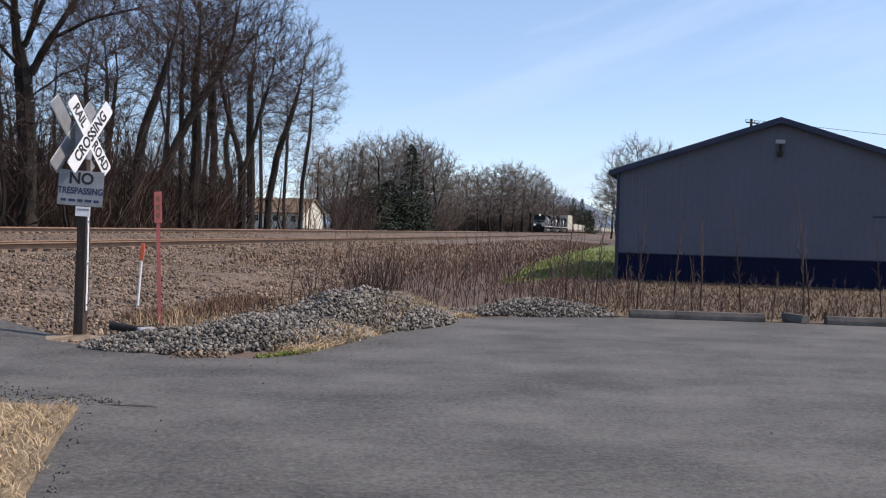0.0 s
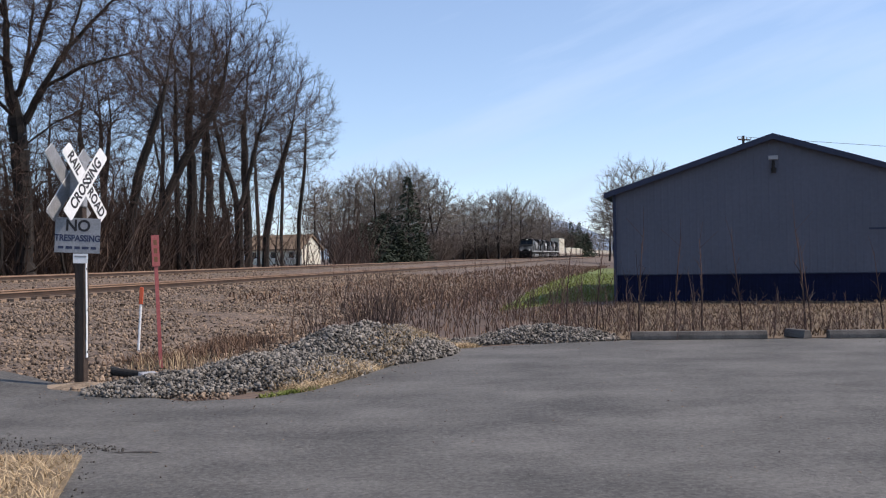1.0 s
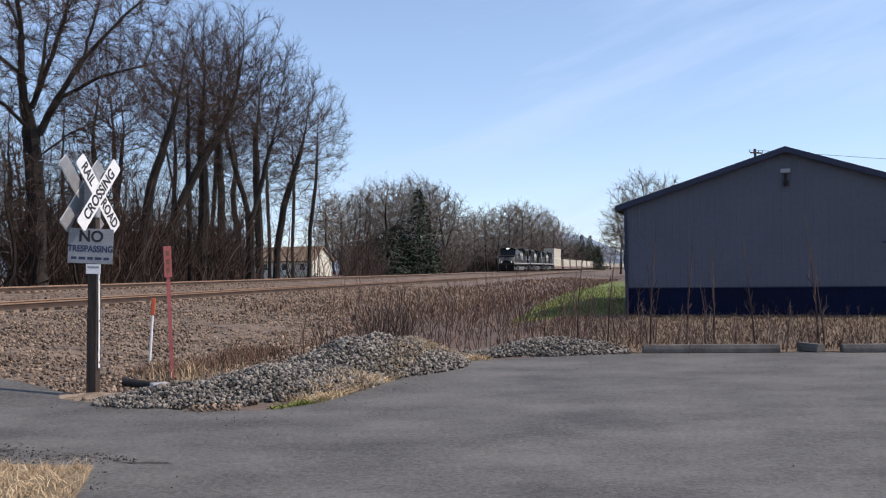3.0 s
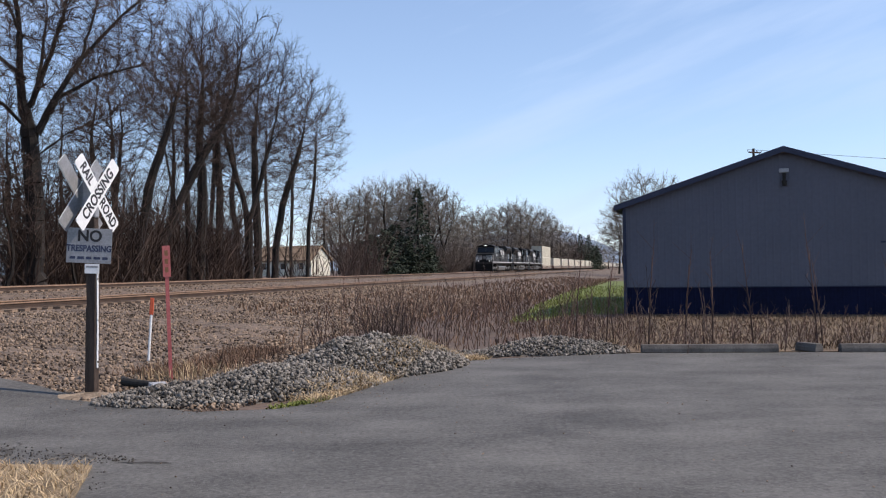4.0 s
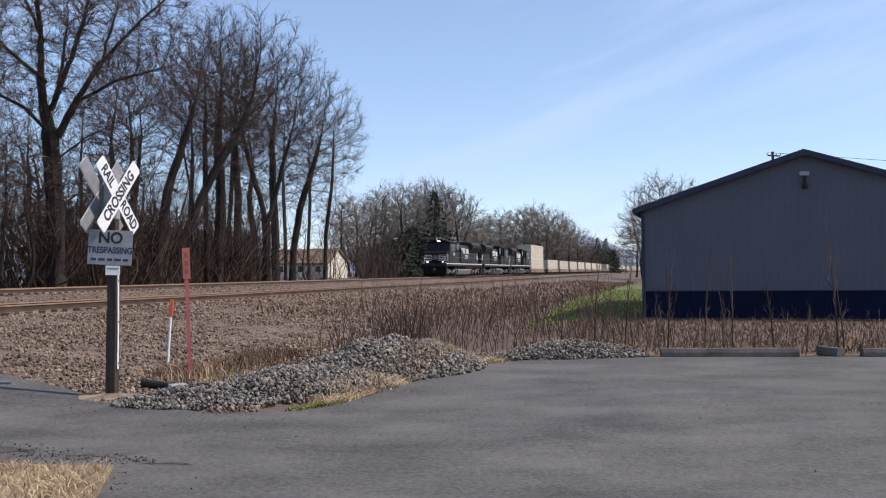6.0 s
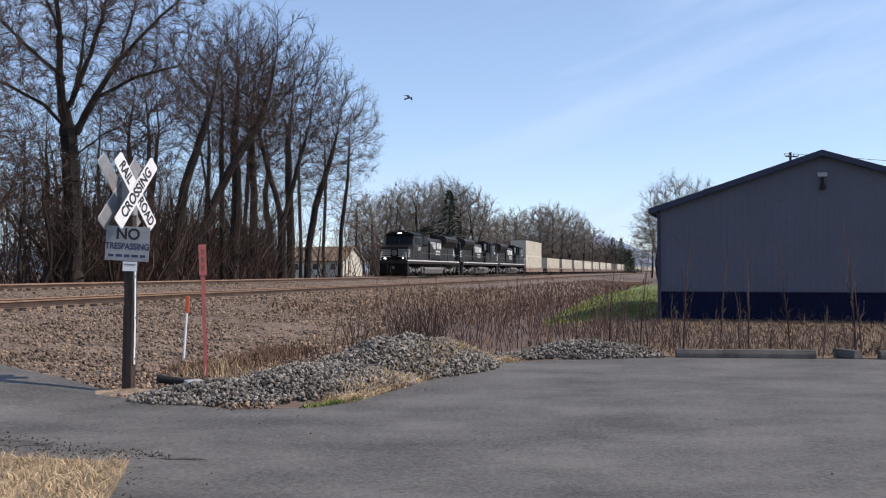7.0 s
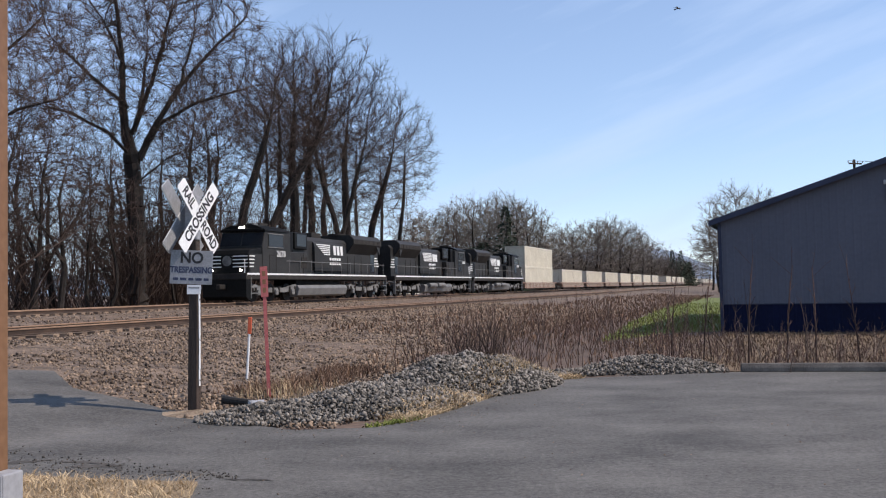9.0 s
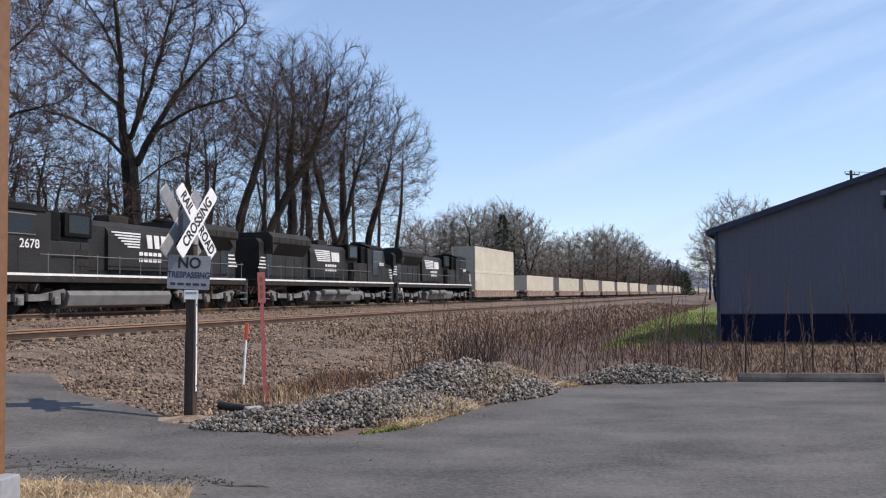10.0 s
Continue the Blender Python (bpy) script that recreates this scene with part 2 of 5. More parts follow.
# ---------------------------------------------------------------- mesh helpers


def mesh_object(name, verts, faces, mat, parent=None, label="", smooth=False):
    me = bpy.data.meshes.new(name)
    me.from_pydata([tuple(v) for v in verts], [], [tuple(f) for f in faces])
    me.materials.append(mat)
    if smooth:
        me.polygons.foreach_set("use_smooth", [True] * len(me.polygons))
    ob = new(name, me)
    if parent:
        ob.parent = parent
    if label:
        tagged(ob, label)
    return ob


def part(name, bm, mat, parent=None, label="", smooth=False):
    me = bpy.data.meshes.new(name)
    bm.normal_update()
    bm.to_mesh(me)
    bm.free()
    me.materials.append(mat)
    if smooth:
        me.polygons.foreach_set("use_smooth", [True] * len(me.polygons))
    ob = new(name, me)
    if parent:
        ob.parent = parent
    if label:
        tagged(ob, label)
    return ob


def boxes(*specs, bevel=0.0):
    """A bmesh of boxes: (centre, size) or (centre, size, matrix)."""
    bm = bmesh.new()
    for spec in specs:
        c, size = spec[0], spec[1]
        m = Matrix.Translation(c) @ (spec[2] if len(spec) > 2 else Matrix.Identity(4)) @ Matrix.Diagonal((*size, 1))
        bmesh.ops.create_cube(bm, size=1, matrix=m)
    if bevel:
        bmesh.ops.bevel(bm, geom=list(bm.edges), offset=bevel, segments=2, affect="EDGES", profile=0.5)
    return bm


def tube(bm, a, b, r0, r1=None, sides=8, caps=True):
    a, b = Vector(a), Vector(b)
    d = b - a
    m = Matrix.Translation((a + b) / 2) @ d.to_track_quat("Z", "Y").to_matrix().to_4x4()
    bmesh.ops.create_cone(bm, cap_ends=caps, segments=sides, radius1=r0, radius2=r0 if r1 is None else r1, depth=d.length, matrix=m)
    return bm


def prism(profile, axis, lo, hi, bm=None, bevel=0.0):
    """Extrude a closed 2D profile along an axis ('x': profile is (y, z); 'y': (x, z); 'z': (x, y))."""
    bm = bm or bmesh.new()

    def at(p, k):
        return {"x": (k, p[0], p[1]), "y": (p[0], k, p[1]), "z": (p[0], p[1], k)}[axis]
    a = [bm.verts.new(at(p, lo)) for p in profile]
    b = [bm.verts.new(at(p, hi)) for p in profile]
    n = len(profile)
    fs = [bm.faces.new(a), bm.faces.new(b[::-1])]
    for i in range(n):
        fs.append(bm.faces.new((a[i], b[i], b[(i + 1) % n], a[(i + 1) % n])))
    bmesh.ops.recalc_face_normals(bm, faces=fs)
    if bevel:
        bmesh.ops.bevel(bm, geom=list(bm.edges), offset=bevel, segments=2, affect="EDGES", profile=0.5)
    return bm


def thing(name, m, label, category, group="", kind=""):
    ob = new(name)
    ob.matrix_basis = m
    return tagged(ob, label, category, group, kind)


# ---------------------------------------------------------------- plan: s runs along the railway, p across it
TURN = 13.5
ca, sa = math.cos(radians(TURN)), math.sin(radians(TURN))
RAIL_NEAR, RAIL_FAR = 18.75, 28.75      # track centres
Z_NEAR, Z_FAR = 0.86, 1.12              # rail tops


def plan(s, p, z=0.0):
    return Vector((s * sa - p * ca, s * ca + p * sa, z))


def along(x, y):
    return x * sa + y * ca, -x * ca + y * sa


PROFILE_P = [-400, 8.2, 9.5, 15.6, 16.9, 20.6, 22.0, 25.8, 27.0, 30.5, 33.0, 36.0, 60, 900]
PROFILE_Z = [0.0, 0.0, 0.06, 0.52, 0.60, 0.60, 0.56, 0.72, 0.86, 0.86, 0.70, 0.75, 0.9, 0.9]


LOT = [(-14, -14), (24, -14), (24, 15.4), (16, 16.4), (7.3, 17.5), (3.9, 17.8), (1.8, 17.25), (0.6, 16.85), (-0.25, 15.5), (-0.85, 13.65), (-1.25, 12.5),
       (-1.6, 11.65), (-2.05, 11.15), (-2.9, 11.0), (-3.8, 11.6), (-4.64, 12.06), (-5.15, 12.76), (-5.65, 13.16), (-6.35, 13.57), (-7.23, 14.07), (-8.46, 15.78), (-9.16, 15.52), (-13, 14.2)]


def inside(poly, x, y):
    c, j = False, len(poly) - 1
    for i in range(len(poly)):
        (xi, yi), (xj, yj) = poly[i], poly[j]
        if (yi > y) != (yj > y) and x < (xj - xi) * (y - yi) / (yj - yi) + xi:
            c = not c
        j = i
    return c


def height(x, y):
    s, p = along(x, y)
    h = float(np.interp(p, PROFILE_P, PROFILE_Z))
    if p > 7 and y < 22 and inside(LOT, x, y):
        return ramp_rise(p) - 0.06
    return h


def ramp_rise(p):
    """The crossing road climbs from the lot to the rails."""
    return max(0.0, (p - 7.8) * 0.084)


def ground_sheet():
    ps = sorted(set([-2500, -900, -300, -100, -40, -15, 0, 4, 8.2] + [8.2 + 0.4 * i for i in range(1, 66)] + [36, 40, 60, 120, 400, 1200, 3000]))
    ss = [-3000, -1000, -300, -100, -40, -20, -10, -5, 0, 3] + [4 + 0.4 * i for i in range(50)] + [25 + 2 * i for i in range(60)] + [160, 220, 300, 450, 700, 1200, 3000]
    verts, faces = [], []
    for s in ss:
        for p in ps:
            v = plan(s, p)
            j = 0.05 * noise.noise((v.x * 0.5, v.y * 0.5, 0)) if 9 < p < 27 else 0
            verts.append((v.x, v.y, height(v.x, v.y) + j - 0.012))
    w = len(ps)
    for i in range(len(ss) - 1):
        for k in range(w - 1):
            a = i * w + k
            faces.append((a, a + w, a + w + 1, a + 1))
    return tagged(mesh_object("ground", verts, faces, M_GROUND, smooth=True), "brown dormant grass and soil ground", "ground", kind="structure")


ground_sheet()


def ballast_bed():
    ps = [8.4 + 0.35 * i for i in range(70)]
    ss = [-60, -20, -10, -6, -3, 0] + [2 + 0.35 * i for i in range(66)] + [26 + 2 * i for i in range(80)] + [200, 300, 600, 1200]
    verts, faces = [], []
    for s in ss:
        for p in ps:
            wob = 0.6 * noise.noise((s * 0.25, 3.1, 0)) * max(0.0, 1 - (p - 8.4) / 2)
            v = plan(s, p + wob)
            j = 0.05 * noise.noise((v.x * 0.5, v.y * 0.5, 0)) + 0.02 * noise.noise((v.x * 2.5, v.y * 2.5, 3))
            verts.append((v.x, v.y, height(v.x, v.y) + j + (0.004 if p > 8.5 else -0.02)))
    w = len(ps)
    for i in range(len(ss) - 1):
        for k in range(w - 1):
            a = i * w + k
            faces.append((a, a + w, a + w + 1, a + 1))
    return tagged(mesh_object("railway_bed", verts, faces, M_BALLAST, smooth=True), "brown crushed-stone railway bed", "ballast", kind="structure")


ballast_bed()


def polygon_sheet(name, pts, z, mat, thick=0.05):
    bm = bmesh.new()
    vs = [bm.verts.new((x, y, z)) for x, y in pts]
    f = bm.faces.new(vs)
    ext = bmesh.ops.extrude_face_region(bm, geom=[f])
    bmesh.ops.translate(bm, verts=[g for g in ext["geom"] if isinstance(g, bmesh.types.BMVert)], vec=(0, 0, -thick))
    bmesh.ops.recalc_face_normals(bm, faces=bm.faces)
    bmesh.ops.triangulate(bm, faces=bm.faces)
    return part(name, bm, mat)


def clip(poly, sign):
    """The part of the polygon on one side of the ramp's foot."""
    out = []
    for i in range(len(poly)):
        a, b = poly[i - 1], poly[i]
        da, db = sign * (along(*a)[1] - 7.8), sign * (along(*b)[1] - 7.8)
        if (da > 0) != (db > 0):
            t = da / (da - db)
            out.append((a[0] + (b[0] - a[0]) * t, a[1] + (b[1] - a[1]) * t))
        if db > 0:
            out.append(b)
    return out


def asphalt():
    bm = bmesh.new()
    for sign in (-1, 1):
        vs = [bm.verts.new((x, y, 0.008 + ramp_rise(along(x, y)[1]))) for x, y in clip(LOT, sign)]
        f = bm.faces.new(vs)
        f.normal_update()
        if f.normal.z < 0:
            f.normal_flip()
        ext = bmesh.ops.extrude_face_region(bm, geom=[f])
        bmesh.ops.translate(bm, verts=[g for g in ext["geom"] if isinstance(g, bmesh.types.BMVert)], vec=(0, 0, -0.05))
    bmesh.ops.recalc_face_normals(bm, faces=bm.faces)
    bmesh.ops.triangulate(bm, faces=bm.faces)
    return part("road", bm, M_ASPHALT)


tagged(asphalt(), "worn grey asphalt lot and crossing road", "asphalt", kind="structure")

# ---------------------------------------------------------------- tracks


def rail_web(y0):
    pts = [(-0.075, 0), (0.075, 0), (0.075, 0.012), (0.012, 0.035), (0.012, 0.128), (-0.012, 0.128), (-0.012, 0.035), (-0.075, 0.012)]
    return [(y0 + y, z - 0.172) for y, z in pts]


def rail_head(y0):
    pts = [(-0.012, 0.128), (0.012, 0.128), (0.038, 0.136), (0.038, 0.166), (0.030, 0.172), (-0.030, 0.172), (-0.038, 0.166), (-0.038, 0.136)]
    return [(y0 + y, z - 0.172) for y, z in pts]


TRAIN_TURN = -90 - TURN                 # local x points along the train's travel, local y towards the lot


def railway_track(p, z, s_from, s_to, tie_from, tie_to, label):
    v = plan(0, p, z)
    root = thing("railway_track", pose(v.x, v.y, v.z, 0, 0, TRAIN_TURN), label, "track", "railway tracks", "structure")
    for y in (-0.755, 0.755):
        # web coloured dark as if in the head's shadow
        rail = part("rail", prism(rail_web(y), "x", -s_to, -s_from), M_RAILWEB, root)
        part("rail_head", prism(rail_head(y), "x", -s_to, -s_from), M_RAILTOP, rail, "worn rusty rail head")
    tie = boxes(((0, 0, -0.265), (0.23, 2.6, 0.18)), bevel=0.012)
    first = part("tie", tie, M_TIE, root)
    rng = random.Random(int(p))
    s = tie_from
    first.location = (-s, 0, 0)
    while s < tie_to:
        s += 0.53
        o = new("tie", first.data)
        o.parent = root
        o.location = (-s, rng.uniform(-0.06, 0.06), rng.uniform(-0.012, 0.008))
        o.rotation_euler = (0, 0, rng.uniform(-0.02, 0.02))
    return root


railway_track(RAIL_NEAR, Z_NEAR, -200, 1500, 8, 130, "rusty near railway track on wooden ties in ballast")
railway_track(RAIL_FAR, Z_FAR, -200, 1500, 12, 110, "far railway track on wooden ties in ballast")

# ---------------------------------------------------------------- metal barn


def barn():
    W, L, EAVE, SL = 5.1, 20.0, 3.80, 0.325
    root = thing("barn", pose(6.28 + W * 0.961, 31.5 - W * 0.2756, 0, 0, 0, -16.0), "grey-blue metal-sided barn with dark blue skirt and dark roof", "barn")
    apex = EAVE + SL * W
    part("foundation", boxes(((0, L / 2, 0.0), (2 * W - 0.1, L - 0.1, 0.3))), M_CONC, root)

    def ribbed(x0, x1, z0, top, mat, name):
        """A ribbed metal sheet on the gable plane y=0, standing from z0 to top(x)."""
        verts, faces = [], []
        x, step = x0, 0.2286
        cols = []
        while x < x1 - 1e-6:
            for dx, out in ((0, 0), (0.150, 0), (0.170, 0.007), (0.205, 0.007)):
                if x + dx < x1:
                    cols.append((x + dx, -out))
            x += step
        cols.append((x1, 0))
        for cx, oy in cols:
            verts += [(cx, oy, z0), (cx, oy, top(cx)), (cx, 0.12, z0), (cx, 0.12, top(cx))]
        for i in range(len(cols) - 1):
            a, b = 4 * i, 4 * i + 4
            faces += [(a, b, b + 1, a + 1), (a + 2, a + 3, b + 3, b + 2), (a + 1, b + 1, b + 3, a + 3), (a, a + 2, b + 2, b)]
        n = 4 * (len(cols) - 1)
        faces += [(0, 1, 3, 2), (n, n + 2, n + 3, n + 1)]
        return mesh_object(name, verts, faces, mat, root)
    top = lambda x: EAVE + SL * (W - abs(x)) - 0.10
    ribbed(-W, 0, 0.97, top, M_SIDING, "gable_wall")
    ribbed(0.0, W, 0.97, top, M_SIDING, "gable_wall")
    ribbed(-W + 0.01, W - 0.01, 0.05, lambda x: 0.94, M_SKIRT, "skirt_panel")
    part("base_trim", boxes(((0, -0.03, 0.955), (2 * W, 0.05, 0.035))), M_TRIM, root)
    for sx in (-1, 1):
        part("side_wall", boxes(((sx * (W - 0.06), L / 2 + 0.07, EAVE / 2), (0.12, L - 0.14, EAVE - 0.2))), M_SIDING, root)
        part("corner_trim", boxes(((sx * (W + 0.008), 0.02, EAVE / 2 + 0.0), (0.11, 0.13, EAVE - 0.12)), bevel=0.008), M_TRIM, root)
        x0, x1 = 0.0, sx * (W + 0.32)
        z0, z1 = apex + 0.02, apex + 0.02 - SL * (W + 0.32)
        prof = [(x0, z0), (x1, z1), (x1, z1 - 0.09), (x0, z0 - 0.09)]
        part("roof_slope", prism(prof, "y", -0.22, L + 0.2), M_ROOF, root)
        rake = [(x0, z0 + 0.02), (x1, z1 + 0.02), (x1, z1 - 0.17), (x0, z0 - 0.17)]
        part("rake_trim", prism(rake, "y", -0.27, -0.225), M_TRIM, root)
        part("eave_trim", boxes(((x1 + sx * 0.012, L / 2, z1 - 0.06), (0.02, L + 0.4, 0.16))), M_TRIM, root)
    part("back_wall", prism([(-W, 0), (W, 0), (W, EAVE - 0.1), (0, apex - 0.1), (-W, EAVE - 0.1)], "y", L - 0.12, L), M_SIDING, root)
    # gable light with wire guard
    lamp = part("gable_light", boxes(((0.02, -0.045, 4.72), (0.30, 0.09, 0.14)), bevel=0.02), M_BOX, root, "pale grey gable light housing")
    bm = bmesh.new()
    tube(bm, (0.02, -0.10, 4.62), (0.02, -0.10, 4.38), 0.05, 0.05)
    tube(bm, (0.02, -0.16, 4.38), (0.02, -0.16, 4.22), 0.09, 0.075, 12)
    tube(bm, (0.02, -0.10, 4.44), (0.02, -0.16, 4.34), 0.03)
    part("lamp_head", bm, M_UNDER, root)
    part("door_seam", boxes(((3.6, -0.028, 2.35), (1.5, 0.02, 0.06))), M_TRIM, root)
    return root


barn()

# ---------------------------------------------------------------- crossing sign


def lettering(text, size, m, mat, parent, squeeze=1.0, bold=0.0):
    cu = bpy.data.curves.new("lettering", "FONT")
    cu.body, cu.size, cu.align_x, cu.align_y, cu.extrude, cu.offset = text, size, "CENTER", "CENTER", 0.001, bold
    cu.materials.append(mat)
    tmp = new("lettering", cu)
    me = bpy.data.meshes.new_from_object(tmp.evaluated_get(bpy.context.evaluated_depsgraph_get()))
    bpy.data.objects.remove(tmp)
    if not me.materials:
        me.materials.append(mat)
    ob = new("lettering", me)
    ob.parent = parent
    ob.matrix_basis = m @ Matrix.Diagonal((squeeze, 1, 1, 1))
    return ob


def crossing_sign():
    """Square post, two back-to-back crossbucks turned to the road, and a plate on the face towards the lot."""
    root = thing("railroad_crossing_sign", pose(-4.74, 12.62, 0.0, 0, 0, -5), "weathered wooden post with white railroad crossbuck and no-trespassing plate", "sign")
    bm = boxes(((0, 0, 0.55), (0.138, 0.14, 1.30)), ((0.008, 0, 1.80), (0.132, 0.135, 1.25)), bevel=0.012)
    for v in bm.verts:
        v.co.x += 0.03 * v.co.z - 0.012 * v.co.z ** 2
    part("post", bm, M_POST, root)
    strip = boxes(*[((0.079 + 0.03 * z - 0.012 * z * z, -0.02, z), (0.008, 0.042, 0.235)) for z in [0.50 + 0.23 * k for k in range(6)]])
    part("reflective_strip", strip, M_WHITE, root, "white reflective strip with bolt holes")
    for z in (0.46, 1.02, 1.58):
        part("bolt", tube(bmesh.new(), (0.086, -0.02, z), (0.104, -0.02, z), 0.012, sides=6), M_UNDER, root)
    ZC, FACE = 2.735, 75.0
    for side in (-1, 1):
        for k, ang in enumerate((-42, 42) if side < 0 else (42, -42)):
            off = side * ((0.10 if side < 0 else 0.15) + 0.012 * k)
            b = boxes(((0, 0, 0), (0.215, 0.006, 1.22)))
            bmesh.ops.bevel(b, geom=[e for e in b.edges if abs((e.verts[0].co - e.verts[1].co).y) > 0.004], offset=0.02, segments=2, affect="EDGES")
            blade = part("crossbuck_blade", b, M_WHITE, root, "white crossbuck blade with black letters")
            blade.matrix_basis = pose(0.0, 0, ZC, 0, 0, FACE + 5) @ Matrix.Translation((0, off, 0)) @ Matrix.Rotation(radians(ang), 4, "Y")
            part("blade_back", boxes(((0, -side * 0.0055, 0), (0.207, 0.004, 1.21))), M_BACK, blade, "bare metal back, coloured darker for its shaded side")
            if side < 0 and k == 0:
                for w, z in (("RAIL", 0.34), ("ROAD", -0.34)):
                    lettering(w, 0.205, Matrix.Translation((0, -0.0045, z)) @ Matrix.Rotation(radians(90), 4, "Y") @ pose(0, 0, 0, 90, 0, 0), M_BLACK, blade, 0.78, 0.006)
            elif side < 0:
                lettering("CROSSING", 0.205, Matrix.Translation((0, -0.0045, 0)) @ Matrix.Rotation(radians(-90), 4, "Y") @ pose(0, 0, 0, 90, 0, 0), M_BLACK, blade, 0.92, 0.006)
    br = part("mounting_bracket", boxes(((0, 0, 2.72), (0.11, 0.20, 0.62)), bevel=0.02), M_BACK, root)
    br.matrix_basis = pose(0, 0, 0, 0, 0, FACE + 5)
    plate = part("no_trespassing_plate", boxes(((0, 0, 0), (0.58, 0.006, 0.47)), bevel=0.002), M_BACK, root, "dull grey metal no-trespassing plate")
    plate.matrix_basis = pose(0.02, -0.095, 2.03, 0, 3, 13)
    lettering("NO", 0.21, pose(0.0, -0.0045, 0.125, 90, 0, 0), M_BLACK, plate, 0.95, 0.006)
    lettering("TRESPASSING", 0.118, pose(0, -0.0045, -0.04, 90, 0, 0), M_BLUELET, plate, 0.82, 0.004)
    for i in range(5):
        part("small_print", boxes(((-0.21 + 0.105 * i, -0.0045, -0.165), (0.085 if i % 2 else 0.07, 0.002, 0.035))), M_BLUELET, plate)
    tag = part("number_tag", boxes(((0, 0, 0), (0.19, 0.008, 0.13)), bevel=0.002), M_WHITE, root, "small white number tag")
    tag.matrix_basis = pose(0.05, -0.085, 1.72, 0, 2, 13)
    part("small_print", boxes(((0.0, -0.006, 0.025), (0.15, 0.002, 0.022))), M_BACK, tag)
    return root


crossing_sign()


def red_marker():
    root = thing("marker_post", pose(-4.18, 14.38, 0.03, 2.0, -2.0, 20), "faded red steel marker post with narrow plate", "marker post")
    part("channel", prism([(-0.027, -0.02), (0.027, -0.02), (0.027, 0.02), (0.015, 0.02), (0.015, -0.008), (-0.015, -0.008), (-0.015, 0.02), (-0.027, 0.02)], "z", -0.1, 2.02), M_RED, root)
    plate = part("plate", boxes(((0.0, -0.026, 1.80), (0.115, 0.008, 0.48)), bevel=0.003), M_RED, root, "narrow faded red plate")
    for z in (1.93, 1.80, 1.67):
        part("faded_lettering", boxes(((0, -0.031, z), (0.05, 0.002, 0.08))), M_BROWN, plate)
    return root


red_marker()


def stake():
    root = thing("marker_stake", pose(-5.29, 16.81, 0.03, -1, 3.5, 10), "white stake with orange plastic top", "marker stake")
    part("rod", tube(bmesh.new(), (0, 0, -0.1), (0, 0, 0.95), 0.022, sides=8), M_WHITE, root)
    part("orange_sleeve", boxes(((0, 0, 1.02), (0.07, 0.05, 0.31)), bevel=0.012), M_ORANGE, root, "orange plastic sleeve")
    return root


stake()

# ---------------------------------------------------------------- wheel stops


def wheel_stop(x, y, rz, length, label):
    prof = [(-0.10, 0), (0.10, 0), (0.095, 0.08), (0.065, 0.155), (-0.065, 0.155), (-0.095, 0.08)]
    ob = part("wheel_stop", prism(prof, "x", -length / 2, length / 2, bevel=0.012), M_CONC)
    ob.matrix_basis = pose(x, y, 0.008, 0, 0, rz)
    return tagged(ob, label, "wheel stop", "wheel stops along the lot edge")


wheel_stop(5.10, 17.72, -5, 2.55, "weathered grey concrete wheel stop")
wheel_stop(7.02, 17.75, -70, 0.55, "short broken piece of concrete wheel stop")
wheel_stop(8.75, 17.35, -5, 2.55, "weathered grey concrete wheel stop")

# ---------------------------------------------------------------- brown post beside the camera


def porch_post():
    root = thing("porch_post", pose(-1.938, 2.994, 0, 0, 0, -8), "brown painted steel post beside the lot", "post")
    part("post", boxes(((0, 0, 1.7), (0.20, 0.08, 3.4)), bevel=0.005), M_BROWN, root)
    box = part("junction_box", boxes(((0.134, -0.02, 1.03), (0.066, 0.10, 0.115)), bevel=0.006), M_BOX, root, "grey electrical junction box with conduits")
    part("cover_plate", boxes(((0.134, -0.073, 1.03), (0.06, 0.008, 0.108)), bevel=0.002), M_BOX, box)
    for y in (-0.045, 0.005):
        part("conduit", tube(bmesh.new(), (0.134, y, 0.0), (0.134, y, 0.975), 0.013, sides=10), M_BOX, box)
    return root


porch_post()

